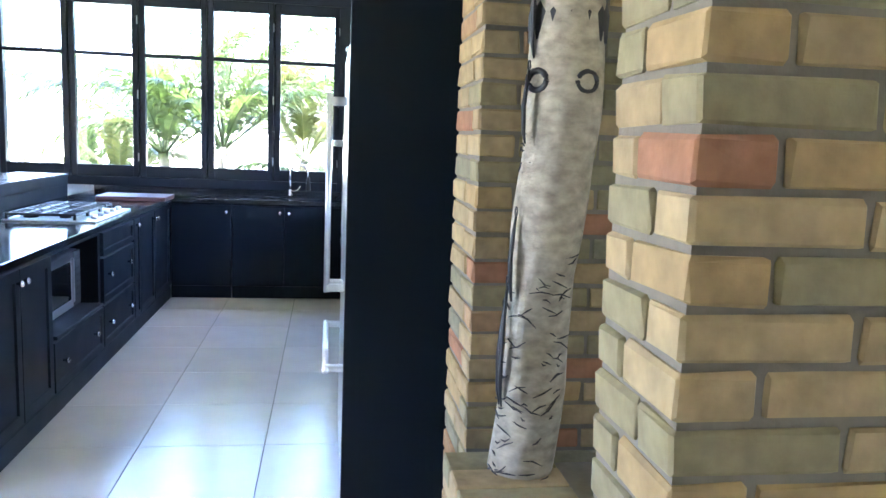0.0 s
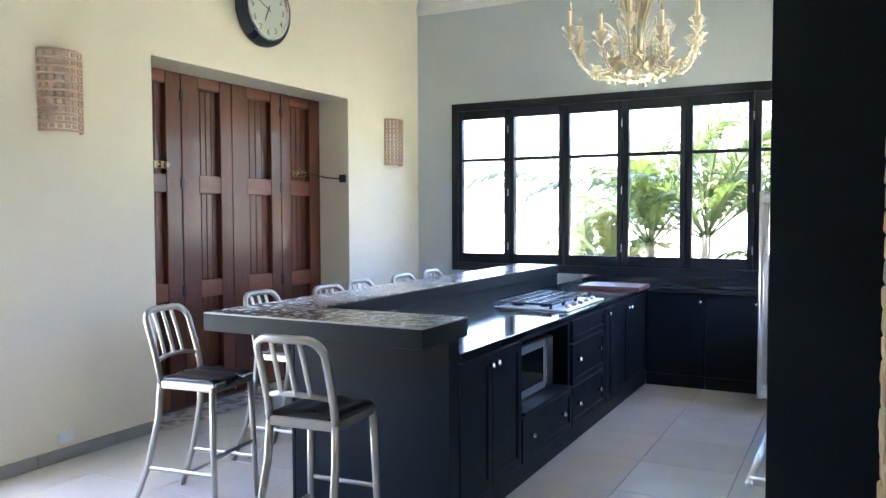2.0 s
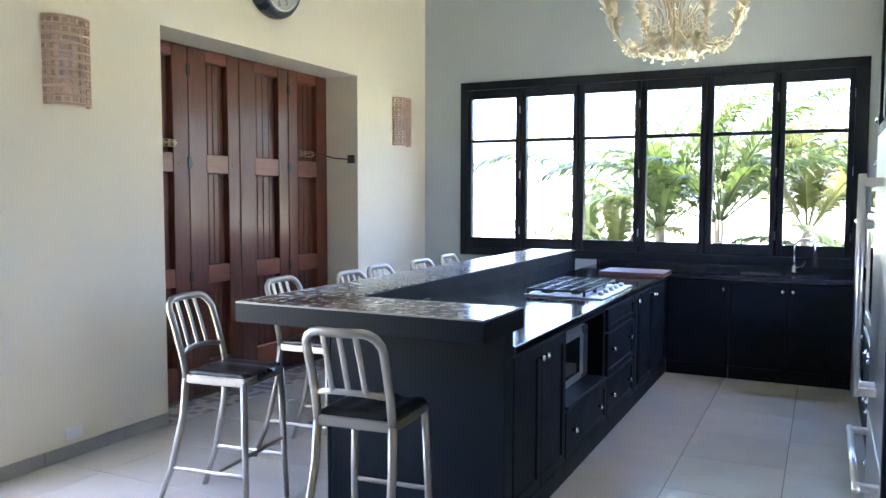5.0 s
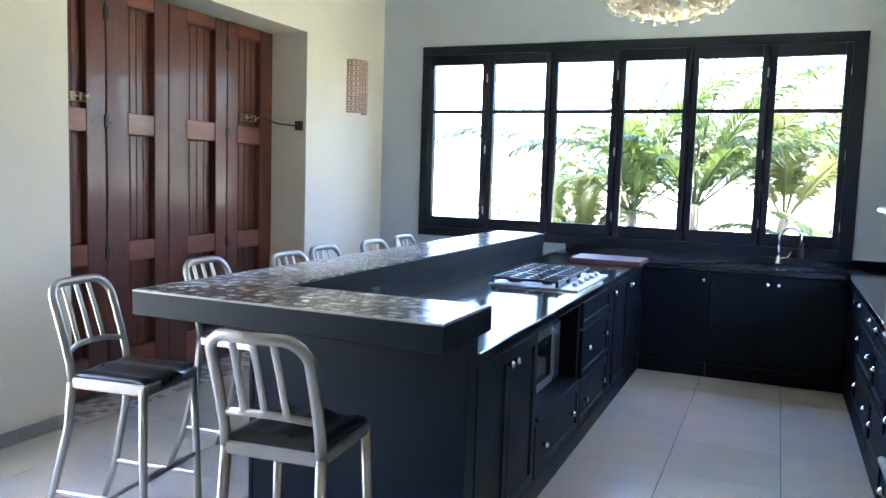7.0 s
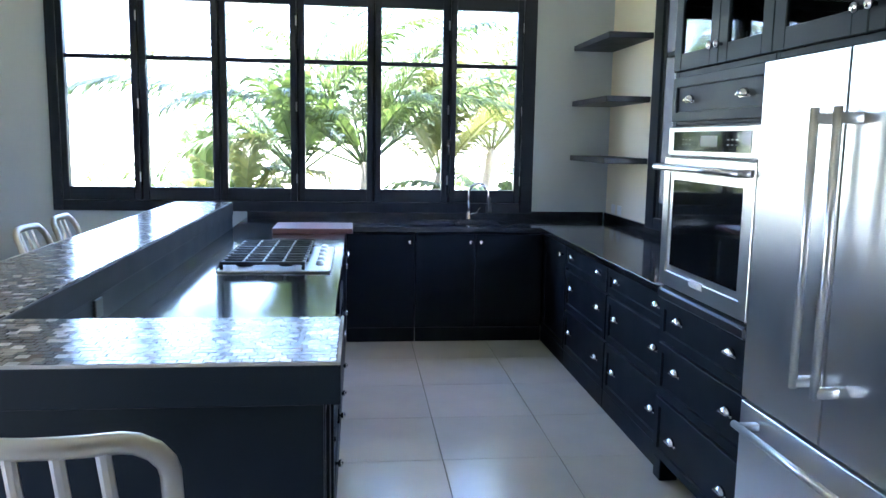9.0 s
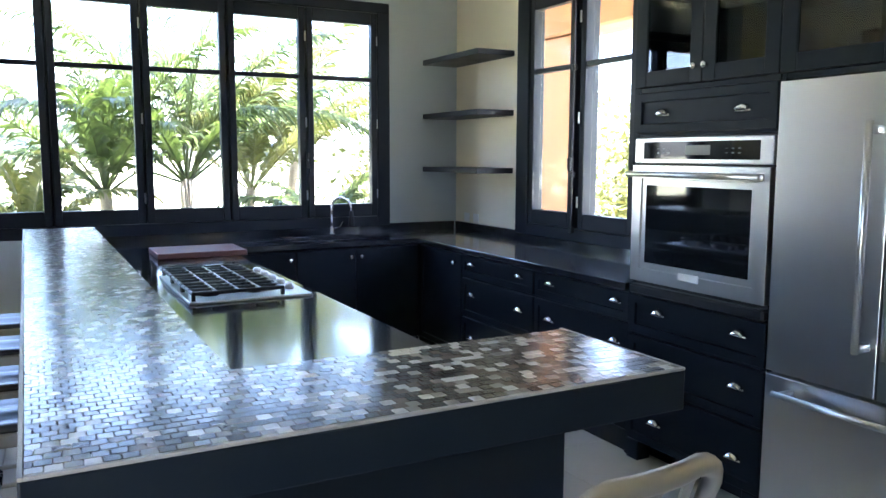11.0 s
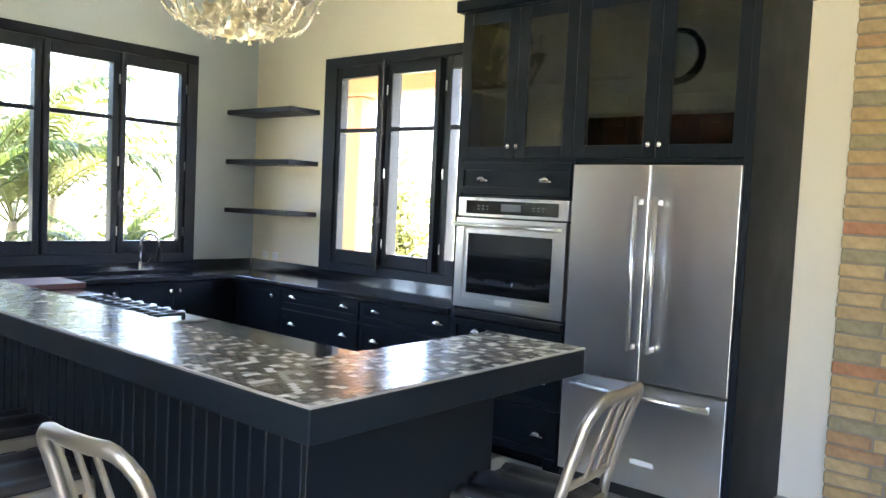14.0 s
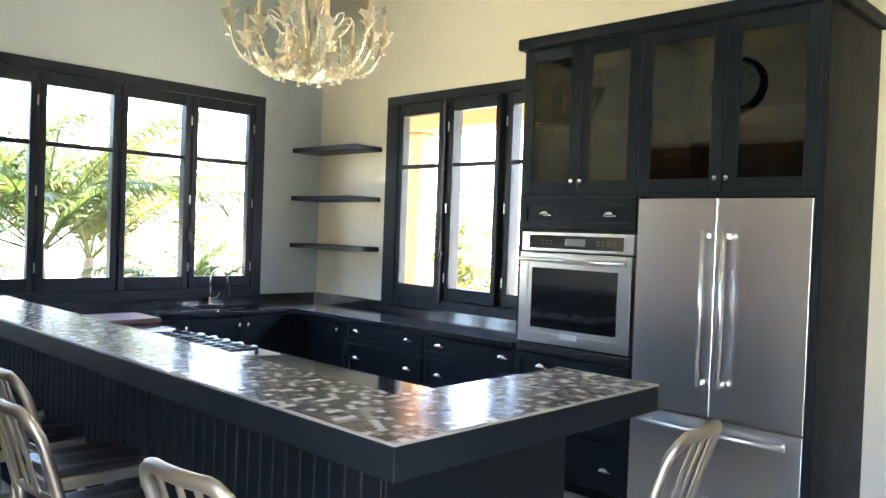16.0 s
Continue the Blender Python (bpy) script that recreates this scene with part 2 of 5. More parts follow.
def box(x0, x1, y0, y1, z0, z1, bevel=0.0, bm=None, seg=1):
    bm = bm or bmesh.new()
    lo, hi = Vector((min(x0, x1), min(y0, y1), min(z0, z1))), Vector((max(x0, x1), max(y0, y1), max(z0, z1)))
    c = (lo + hi) / 2
    g = bmesh.ops.create_cube(bm, size=1, matrix=Matrix.Translation(c) @ Matrix.Diagonal((*(hi - lo), 1)))
    if bevel:
        es = list({e for v in g["verts"] for e in v.link_edges})
        bmesh.ops.bevel(bm, geom=es, offset=bevel, segments=seg, affect="EDGES", profile=0.5)
    return bm


def sweep(points, rx, ry=None, n=8, bm=None, ref=(0, 0, 1), cap=True, square=False):
    """A bar along points, rx by ry in half-thickness (numbers or lists)."""
    bm = bm or bmesh.new()
    pts = [Vector(p) for p in points]
    ry = rx if ry is None else ry
    rings = []
    for i, p in enumerate(pts):
        t = (pts[min(i + 1, len(pts) - 1)] - pts[max(i - 1, 0)]).normalized()
        r = Vector(ref)
        if abs(t.dot(r)) > 0.97:
            r = Vector((0, 1, 0)) if abs(t.y) < 0.9 else Vector((1, 0, 0))
        s = t.cross(r).normalized()
        u = s.cross(t).normalized()
        a = rx[i] if isinstance(rx, (list, tuple)) else rx
        b = ry[i] if isinstance(ry, (list, tuple)) else ry
        ring = []
        for k in range(n):
            w = 2 * math.pi * (k + 0.5) / n
            cx, sy = math.cos(w), math.sin(w)
            if square:
                q = 1 / max(abs(cx), abs(sy)) * 0.93
                cx, sy = cx * q, sy * q
            ring.append(bm.verts.new(p + s * (a * cx) + u * (b * sy)))
        rings.append(ring)
    for r0, r1 in zip(rings, rings[1:]):
        for k in range(n):
            bm.faces.new((r0[k], r0[(k + 1) % n], r1[(k + 1) % n], r1[k]))
    if cap:
        bm.faces.new(rings[0][::-1])
        bm.faces.new(rings[-1])
    return bm


def lathe(profile, place=(0, 0, 0), n=16, bm=None, turn=None, ruffle=0, amp=0.0):
    """A turned body: profile of (radius, height); ruffle waves the last rings."""
    bm = bm or bmesh.new()
    m = Matrix.Translation(place) @ (turn or Matrix())
    rings = []
    for j, (r, z) in enumerate(profile):
        w = j / (len(profile) - 1)
        ring = []
        for k in range(n):
            a = 2 * math.pi * k / n
            rr = r * (1 + amp * w * w * math.cos(ruffle * a))
            zz = z + amp * 0.25 * r * w * w * math.cos(ruffle * a)
            ring.append(bm.verts.new(m @ Vector((rr * math.cos(a), rr * math.sin(a), zz))))
        rings.append(ring)
    for r0, r1 in zip(rings, rings[1:]):
        for k in range(n):
            bm.faces.new((r0[k], r0[(k + 1) % n], r1[(k + 1) % n], r1[k]))
    return bm


def arc(f, n):
    return [f(i / (n - 1)) for i in range(n)]


def setting(name, bm, material, label, category, smooth=False):
    return tagged(part(name, bm, material, None, label, smooth), "", category, "", "structure")


def rim_panel(axis, face, out, a0, a1, z0, z1, stile=0.06, depth=0.02, back=0.008):
    """A shaker front on a plane: one board with a recessed field. axis 'x': the plane x=face, spread along y."""
    lo, hi = face, face + out * depth
    bm = box(lo, hi, a0, a1, z0, z1) if axis == "x" else box(a0, a1, lo, hi, z0, z1)
    way = Vector((out, 0, 0)) if axis == "x" else Vector((0, out, 0))
    bm.faces.ensure_lookup_table()
    bmesh.ops.recalc_face_normals(bm, faces=bm.faces[:])
    f = [g for g in bm.faces if g.normal.dot(way) > 0.9]
    bmesh.ops.inset_region(bm, faces=f, thickness=0.003, depth=0.002)
    if stile:
        bmesh.ops.inset_region(bm, faces=f, thickness=stile, depth=0.0)
        bmesh.ops.inset_region(bm, faces=f, thickness=0.004, depth=-(depth - back))
    return bm


def knob(place, out):
    """A round knob on a short neck; out is the way it points."""
    turn = Vector((0, 0, 1)).rotation_difference(Vector(out)).to_matrix().to_4x4()
    return lathe([(0.0, 0.0), (0.007, 0.0), (0.006, 0.012), (0.014, 0.018), (0.017, 0.025), (0.014, 0.032), (0.006, 0.036), (0.0, 0.036)],
                 place, 12, None, turn)


def cup_pull(x, y, z, w=0.038):
    """A half-dome bin pull on a front that faces -x."""
    bm = bmesh.new()
    rows = []
    for i in range(7):
        a = math.pi * i / 6
        row = []
        for j in range(5):
            b = math.pi / 2 * j / 4
            row.append(bm.verts.new((x - 0.026 * math.sin(b), y + w * math.cos(a) * (1 - 0.15 * math.sin(b)),
                                     z + 0.028 * math.sin(a) * math.cos(b) + 0.006)))
        rows.append(row)
    for r0, r1 in zip(rows, rows[1:]):
        for j in range(4):
            bm.faces.new((r0[j], r0[j + 1], r1[j + 1], r1[j]))
    box(x - 0.003, x + 0.001, y - w - 0.004, y + w + 0.004, z - 0.002, z + 0.006, 0, bm)
    bmesh.ops.solidify(bm, geom=bm.faces[:], thickness=0.002)
    return bm

# ---- the room ----
LX, RX, BY, CZ, FY = -4.10, 1.05, 8.15, 4.20, -7.0
DX = -4.46
# floor bed under the tiles
setting("floor", box(LX - 0.45, RX + 0.2, FY - 0.2, BY + 0.2, -0.15, -0.006), FLOOR_GROUT, "grey tiled kitchen floor with dark joints", "floor")
# west wall with the recess of the folding doors
bm = box(LX - 0.25, LX, FY, 1.15, 0, CZ)
box(LX - 0.25, LX, 2.45, 4.19, 0, CZ, 0, bm)
# gap for the added fill lamp, in a stretch of wall out of view
box(LX - 0.25, LX, 1.15, 2.45, 2.65, CZ, 0, bm)
box(LX - 0.25, LX, 1.15, 2.45, 0, 0.25, 0, bm)
box(LX - 0.25, LX, 6.71, BY + 0.2, 0, CZ, 0, bm)
box(LX - 0.25, LX, 4.19, 6.71, 2.79, CZ, 0, bm)
box(DX - 0.25, LX - 0.25, 3.9, 4.19, 0, 3.0, 0, bm)
box(DX - 0.25, LX - 0.25, 6.71, 7.0, 0, 3.0, 0, bm)
box(DX - 0.25, LX - 0.25, 4.19, 6.71, 2.79, 3.0, 0, bm)
box(DX - 0.25, DX - 0.07, 4.19, 6.71, 0, 2.79, 0, bm)
setting("wall_west", bm, CREAM, "cream plastered wall with a deep door recess", "wall")
# window wall
WX0, WX1, WZ0, WZ1 = -3.64, 0.37, 0.968, 2.868
bm = box(LX, WX0 + 0.03, BY, BY + 0.2, 0, CZ)
box(WX1 - 0.03, RX + 0.2, BY, BY + 0.2, 0, CZ, 0, bm)
box(WX0 + 0.03, WX1 - 0.03, BY, BY + 0.2, 0, WZ0 + 0.03, 0, bm)
box(WX0 + 0.03, WX1 - 0.03, BY, BY + 0.2, WZ1 - 0.03, CZ, 0, bm)
setting("wall_north", bm, GREY, "pale grey plastered wall around the wide window", "wall")
# side wall with the narrower window
VY0, VY1 = 4.97, 7.11
bm = box(RX, RX + 0.2, FY, VY0 + 0.03, 0, CZ)
box(RX, RX + 0.2, VY1 - 0.03, BY, 0, CZ, 0, bm)
box(RX, RX + 0.2, VY0 + 0.03, VY1 - 0.03, 0, WZ0 + 0.03, 0, bm)
box(RX, RX + 0.2, VY0 + 0.03, VY1 - 0.03, WZ1 - 0.03, CZ, 0, bm)
setting("wall_east", bm, CREAM, "cream plastered wall behind the tall cabinets", "wall")
# plain unseen wall behind, set far back to weaken bounced light
setting("wall_south", box(LX, RX, FY - 0.2, FY, 0, CZ), CREAM, "plain cream plastered wall closing the unseen end", "wall")
setting("ceiling", box(LX - 0.5, RX + 0.2, FY - 0.2, BY + 0.2, CZ, CZ + 0.15), WHITE, "white plastered ceiling", "ceiling")
# crown moulding: stepped profile along the window wall and the west wall
prof = [(0.0, 3.93), (0.03, 3.93), (0.035, 3.96), (0.06, 3.98), (0.07, 4.02), (0.11, 4.08), (0.17, 4.13), (0.18, 4.16), (0.20, 4.16), (0.20, CZ)]
bm = bmesh.new()
for x in (LX, RX):
    for d, z in prof:
        bm.verts.new((x, BY - d, z))
bm.verts.ensure_lookup_table()
n = len(prof)
for i in range(n - 1):
    bm.faces.new((bm.verts[i], bm.verts[i + 1], bm.verts[n + i + 1], bm.verts[n + i]))
setting("crown_moulding_north", bm, WHITE, "white stepped plaster crown moulding", "moulding")
cove = [(0.32 * (1 - math.cos(a)), 3.88 + 0.32 * math.sin(a)) for a in [math.pi / 2 * k / 10 for k in range(11)]]
bm = bmesh.new()
for y in (FY, BY):
    for d, z in cove:
        bm.verts.new((LX + d, y, z))
bm.verts.ensure_lookup_table()
for i in range(10):
    bm.faces.new((bm.verts[i], bm.verts[i + 1], bm.verts[11 + i + 1], bm.verts[11 + i]))
setting("ceiling_cove", bm, CREAM, "cream plaster cove between wall and ceiling", "moulding", True)
# skirting of tile strips
skirt = thing("baseboard", (LX, 0, 0), "grey tile skirting along the cream wall", "skirting", "", "structure")
y = FY
while y < BY - 0.05:
    y1 = min(y + 0.6, BY)
    if y1 <= 4.19 or y >= 6.71:
        part("skirting_tile", box(LX, LX + 0.012, y + 0.002, y1 - 0.002, 0, 0.085, 0.002), SKIRT, skirt)
    elif y < 4.19:
        part("skirting_tile", box(LX, LX + 0.012, y + 0.002, 4.185, 0, 0.085, 0.002), SKIRT, skirt)
    elif y1 > 6.71:
        part("skirting_tile", box(LX, LX + 0.012, 6.715, y1 - 0.002, 0, 0.085, 0.002), SKIRT, skirt)
    y = y1
# patterned threshold strip in the recess
bm = bmesh.new()
for i in range(42):
    for j in range(6):
        a, b = 4.20 + i * 0.06, DX + 0.05 + j * 0.06
        box(b + 0.002, b + 0.058, a + 0.002, a + 0.058, -0.003, 0.004, 0, bm)
tagged(part("threshold_mosaic", bm, THRESHOLD, None, "patterned tile strip at the foot of the wooden doors"), "", "threshold", "", "stuff")


def window_unit(name, axis, face, out, a0, a1, panes, label, hinges):
    """A dark timber window: outer frame, and a sash round each pair of panes."""
    w = thing(name, (0, 0, 0), label, "window", "", "structure")

    def b(p0, p1, z0, z1, d0, d1, bevel=0.004, bm=None):
        lo, hi = face + out * d0, face + out * d1
        return box(lo, hi, p0, p1, z0, z1, bevel, bm) if axis == "x" else box(p0, p1, lo, hi, z0, z1, bevel, bm)
    bm = b(a0, a1, WZ1 - 0.085, WZ1, -0.12, 0.03)
    in0, in1 = panes[0][0] - 0.05, panes[-1][1] + 0.05
    b(a0, in0, WZ0, WZ1 - 0.085, -0.12, 0.03, 0.004, bm)
    b(in1, a1, WZ0, WZ1 - 0.085, -0.12, 0.03, 0.004, bm)
    b(in0, in1, WZ0, WZ0 + 0.085, -0.12, 0.03, 0.004, bm)
    part("window_frame", bm, FRAME, w)
    for k, (p0, p1) in enumerate(panes):
        s = 0.052
        bm = b(p0 - s, p0, WZ0 + 0.087, WZ1 - 0.087, -0.06, 0.012)
        b(p1, p1 + s, WZ0 + 0.087, WZ1 - 0.087, -0.06, 0.012, 0.004, bm)
        b(p0, p1, WZ0 + 0.087, 1.165, -0.058, 0.010, 0.004, bm)
        b(p0, p1, 2.682, WZ1 - 0.087, -0.058, 0.010, 0.004, bm)
        b(p0, p1, 2.205, 2.24, -0.05, 0.004, 0.003, bm)
        sash = part("sash", bm, FRAME, w)
        for z0, z1 in ((1.165, 2.205), (2.24, 2.682)):
            g = part("pane", b(p0 - 0.004, p1 + 0.004, z0 - 0.004, z1 + 0.004, -0.028, -0.024, 0), PANE, sash)
            g.visible_shadow = False
        if k < len(panes) - 1:
            part("mullion", b(p1 + s - 0.03, panes[k + 1][0] - s + 0.03, WZ0 + 0.086, WZ1 - 0.086, -0.13, -0.062), FRAME, w)
        if k in hinges:
            for z in (1.25, 1.85, 2.55):
                part("hinge", b(p1 + s - 0.006, p1 + s + 0.006, z - 0.04, z + 0.04, 0.0125, 0.023, 0.002), STEEL, sash, "grey steel hinge")
    return w


P = [(0.208 - 0.64 * (5 - i) - 0.52, 0.208 - 0.64 * (5 - i)) for i in range(6)]
w1 = window_unit("window_1", "y", BY, -1, WX0, WX1, P, "wide black timber window with six two-pane sashes", (0, 2, 4, 5))
w2 = window_unit("window_2", "x", RX, -1, VY0, VY1, [(5.13, 5.62), (5.80, 6.27), (6.45, 6.90)],
                 "black timber casement window with a long bolt", (0, 1))
bm = box(-0.39, -0.362, BY - 0.042, BY - 0.031, 1.47, 1.60, 0.003)
sweep([(-0.376, BY - 0.045, 1.545), (-0.376, BY - 0.075, 1.54), (-0.376, BY - 0.08, 1.45)], [0.008, 0.008, 0.006], n=8, bm=bm)
part("latch", bm, DARK_METAL, w1, "dark iron casement latch")
# added lining: porch apricot laid over the jamb, which sunlight turned white
part("jamb_cover", box(RX + 0.125, RX + 0.205, VY1 - 0.036, VY1 - 0.031, WZ0 + 0.035, WZ1 - 0.035), STUCCO, w2, "added apricot lining that hides the bright jamb")
bm = sweep([(0.99, 6.335, 1.02), (0.99, 6.335, 2.80)], 0.009)
for z in (1.05, 1.45, 2.2, 2.76):
    box(0.978, 1.01, 6.315, 6.355, z - 0.02, z + 0.02, 0.004, bm)
bolt = part("bolt_rod", bm, DARK_METAL, w2)
part("bolt_lever", lathe([(0, -0.06), (0.012, -0.055), (0.02, -0.02), (0.014, 0.0), (0.022, 0.03), (0.0, 0.045)], (0.965, 6.335, 1.53), 10), DARK_METAL, bolt, "", True)

# ---- folding mahogany doors in the recess ----
leaves = [(4.19, 4.815, 4.345, 4.65), (4.815, 5.41, 5.01, 5.265), (5.41, 6.085, 5.605, 5.94), (6.085, 6.71, 6.22, 6.53)]
for k, (a0, a1, f0, f1) in enumerate(leaves):
    d = thing("door_%d" % (k + 1), (DX, (a0 + a1) / 2, 0), "closed panelled mahogany folding door leaf", "door", "folding door leaves", "structure")
    a0, a1 = a0 + 0.003, a1 - 0.003
    part("stile", box(DX - 0.068, DX, a0, f0, 0.012, 2.785, 0.005), MAHOGANY, d)
    part("stile", box(DX - 0.068, DX, f1, a1, 0.012, 2.785, 0.005), MAHOGANY, d)
    # rails take the lightened wood, as if catching more light
    for z0, z1 in ((0.012, 0.27), (0.905, 1.05), (1.80, 1.95), (2.685, 2.785)):
        part("rail", box(DX - 0.068, DX - 0.002, f0 + 0.001, f1 - 0.001, z0, z1, 0.004), MAHOGANY_LIT_RAIL, d)
    for z0, z1 in ((0.27, 0.905), (1.05, 1.80), (1.95, 2.685)):
        m = (f1 - f0 - 0.002) / 4
        for j in range(4):
            p0 = f0 + 0.001 + j * m
            part("panel_board", box(DX - 0.067, DX - 0.050, p0 + 0.0005, p0 + m - 0.0005, z0, z1, 0.006), MAHOGANY, d)
    for z in (1.87, 0.975):
        for q in (a0 + 0.04, f1 + 0.05):
            part("peg", lathe([(0.0, 0.0), (0.006, 0.0), (0.005, 0.004), (0.0, 0.005)], (DX - 0.001, q, z), 8, None, Matrix.Rotation(math.pi / 2, 4, "Y")), DARK_METAL, d)
    if k in (0, 2):
        for z in (0.98, 1.88, 2.60):
            part("hinge", box(DX, DX + 0.012, a1 - 0.018, a1 + 0.02, z - 0.045, z + 0.045, 0.003), DARK_METAL, d)
    if k in (0, 3):
        yb = a0 + 0.37 if k == 0 else a0 + 0.26
        bm = box(DX, DX + 0.012, yb - 0.11, yb + 0.09, 1.99, 2.05, 0.003)
        sweep([(DX + 0.03, yb - 0.12, 2.02), (DX + 0.03, yb + 0.09, 2.02)], 0.009, bm=bm)
        for q in (-0.07, 0.0, 0.06):
            box(DX + 0.012, DX + 0.045, yb + q - 0.012, yb + q + 0.012, 1.995, 2.045, 0.004, bm)
        lathe([(0, 0), (0.016, 0.004), (0.018, 0.014), (0.0, 0.022)], (DX + 0.045, yb + 0.03, 2.02), 10, bm,
              Matrix.Rotation(math.pi / 2, 4, "Y"))
        part("slide_bolt", bm, BRASS, d, "tarnished brass slide bolt")
rod = thing("door_hook", (LX - 0.2, 6.69, 1.99), "dark iron hook bar holding the door to the recess", "hook")
part("bar", sweep([(DX + 0.02, 6.30, 2.00), (DX + 0.10, 6.40, 2.03), (LX - 0.22, 6.60, 1.99), (LX - 0.06, 6.69, 1.975)], 0.007, n=6), DARK_METAL, rod)
part("wall_plate", box(LX - 0.10, LX - 0.03, 6.675, 6.709, 1.94, 2.02, 0.005), DARK_METAL, rod)


# ---- base cabinets ----
def front(parent, axis, face, out, a0, a1, z0, z1, pulls, kind, name="drawer_front", stile=0.055):
    f = part(name, rim_panel(axis, face, out, a0 + 0.003, a1 - 0.003, z0 + 0.003, z1 - 0.003, stile), NAVY, parent)
    for a, z in pulls:
        if kind == "cup":
            part("cup_pull", cup_pull(face + out * 0.020, a, z), CHROME, f, "chrome cup pull", True)
        else:
            d = (out, 0, 0) if axis == "x" else (0, out, 0)
            p = (face + out * 0.0195, a, z) if axis == "x" else (a, face + out * 0.0195, z)
            part("knob", knob(p, d), CHROME, f, "chrome knob", True)
    return f


IX = -1.26
# island units
u = thing("base_cabinet", (-1.6, 3.9, 0), "blue-black two-door base cabinet of the island", "cabinet", "island cabinets")
part("body", box(-2.06, IX, 3.525, 4.355, 0.10, 0.878), NAVY, u)
for a0, a1, k in ((3.53, 3.93, 3.89), (3.93, 4.35, 3.968)):
    front(u, "x", IX, 1, a0, a1, 0.115, 0.865, [(k, 0.80)], "knob", "door", 0.075)
u = thing("microwave_cabinet", (-1.6, 4.85, 0), "blue-black island cabinet with an open microwave bay and a drawer", "cabinet", "island cabinets")
bm = box(-2.06, IX, 4.36, 5.285, 0.10, 0.40)
box(-2.06, IX, 4.36, 4.385, 0.40, 0.878, 0, bm)
box(-2.06, IX, 5.25, 5.285, 0.40, 0.878, 0, bm)
box(-2.06, IX, 4.385, 5.25, 0.85, 0.878, 0, bm)
box(-2.06, -1.85, 4.385, 5.25, 0.40, 0.85, 0, bm)
part("body", bm, NAVY, u)
part("bay_shelf", box(-1.845, IX + 0.028, 4.387, 5.248, 0.4005, 0.422, 0.003), NAVY, u)
front(u, "x", IX, 1, 4.365, 5.28, 0.115, 0.392, [(4.50, 0.262), (5.07, 0.262)], "knob")
mw = thing("microwave_oven", (-1.6, 4.9, 0.423), "stainless microwave oven standing back in its bay", "microwave")
part("body", box(-1.83, -1.367, 4.58, 5.20, 0.435, 0.775, 0.006), STEEL, mw)
dr = part("door", box(-1.366, -1.35, 4.58, 5.06, 0.437, 0.773, 0.004), STEEL, mw)
part("window", box(-1.351, -1.347, 4.62, 5.005, 0.49, 0.722, 0.001), BLACK_GLASS, dr)
pn = part("control_panel", box(-1.366, -1.35, 5.063, 5.20, 0.437, 0.773, 0.004), BLACK, mw)
part("display", box(-1.351, -1.3485, 5.085, 5.18, 0.715, 0.745), DISPLAY, pn)
for z in (0.655, 0.615, 0.575, 0.535, 0.495):
    for y in (5.09, 5.125, 5.16):
        part("button", box(-1.351, -1.3485, y, y + 0.018, z, z + 0.014, 0.001), DISPLAY, pn)
part("handle", box(-1.351, -1.338, 5.03, 5.052, 0.47, 0.74, 0.003), STEEL, dr)
for x in (-1.80, -1.40):
    for y in (4.62, 5.16):
        part("foot", lathe([(0, 0.0), (0.014, 0.0), (0.012, 0.013), (0, 0.013)], (x, y, 0.4222), 8), BLACK, mw)
u = thing("drawer_cabinet", (-1.6, 5.7, 0), "blue-black island drawer cabinet with three drawers", "cabinet", "island cabinets")
part("body", box(-2.06, IX, 5.29, 6.10, 0.10, 0.878), NAVY, u)
front(u, "x", IX, 1, 5.295, 6.095, 0.115, 0.392, [(5.41, 0.26), (5.92, 0.26)], "knob")
front(u, "x", IX, 1, 5.295, 6.095, 0.40, 0.70, [(5.41, 0.58), (5.92, 0.58)], "knob")
front(u, "x", IX, 1, 5.295, 6.095, 0.71, 0.865, [], "knob", stile=0.045)
u = thing("base_cabinet", (-1.6, 6.45, 0), "blue-black base cabinet of the island with a narrow pull-out", "cabinet", "island cabinets")
part("body", box(-2.06, IX, 6.105, 6.80, 0.10, 0.878), NAVY, u)
front(u, "x", IX, 1, 6.11, 6.30, 0.115, 0.865, [(6.17, 0.815)], "knob", "pull_out", 0.04)
front(u, "x", IX, 1, 6.305, 6.795, 0.115, 0.865, [(6.755, 0.80)], "knob", "door")
u = thing("corner_cabinet", (-1.6, 7.2, 0), "blue-black corner base cabinet beside the island", "cabinet", "island cabinets")
part("body", box(-2.06, IX, 6.805, 8.13, 0.10, 0.878), NAVY, u)
front(u, "x", IX, 1, 6.81, 7.43, 0.115, 0.865, [(6.85, 0.795)], "knob", "door")
u = thing("toe_kick", (-1.4, 5.5, 0), "blue-black plinth board flush under the island", "toe kick")
part("board", box(-1.34, IX + 0.021, 3.53, 7.452, 0.0, 0.108, 0.002), NAVY, u)
# knee walls that carry the raised bar
knee = thing("bar_knee_wall", (-2.14, 5.4, 0), "blue-black beadboard wall that carries the raised bar", "bar wall")
bm = box(-2.185, -2.08, 3.43, 7.35, 0.0, 1.015)
box(-2.08, -1.24, 3.43, 3.52, 0.0, 1.015, 0, bm)
part("core", bm, NAVY, knee)
y = 3.44
while y < 7.34:
    part("bead_board", box(-2.197, -2.1855, y, y + 0.078, 0.1, 1.012, 0.004), NAVY, knee)
    y += 0.082
part("foot_board", box(-2.205, -2.1855, 3.432, 7.35, 0.0, 0.098, 0.004), NAVY, knee)
part("end_panel", box(-2.187, -1.238, 3.414, 3.4295, 0.0, 1.012, 0.003), NAVY, knee)
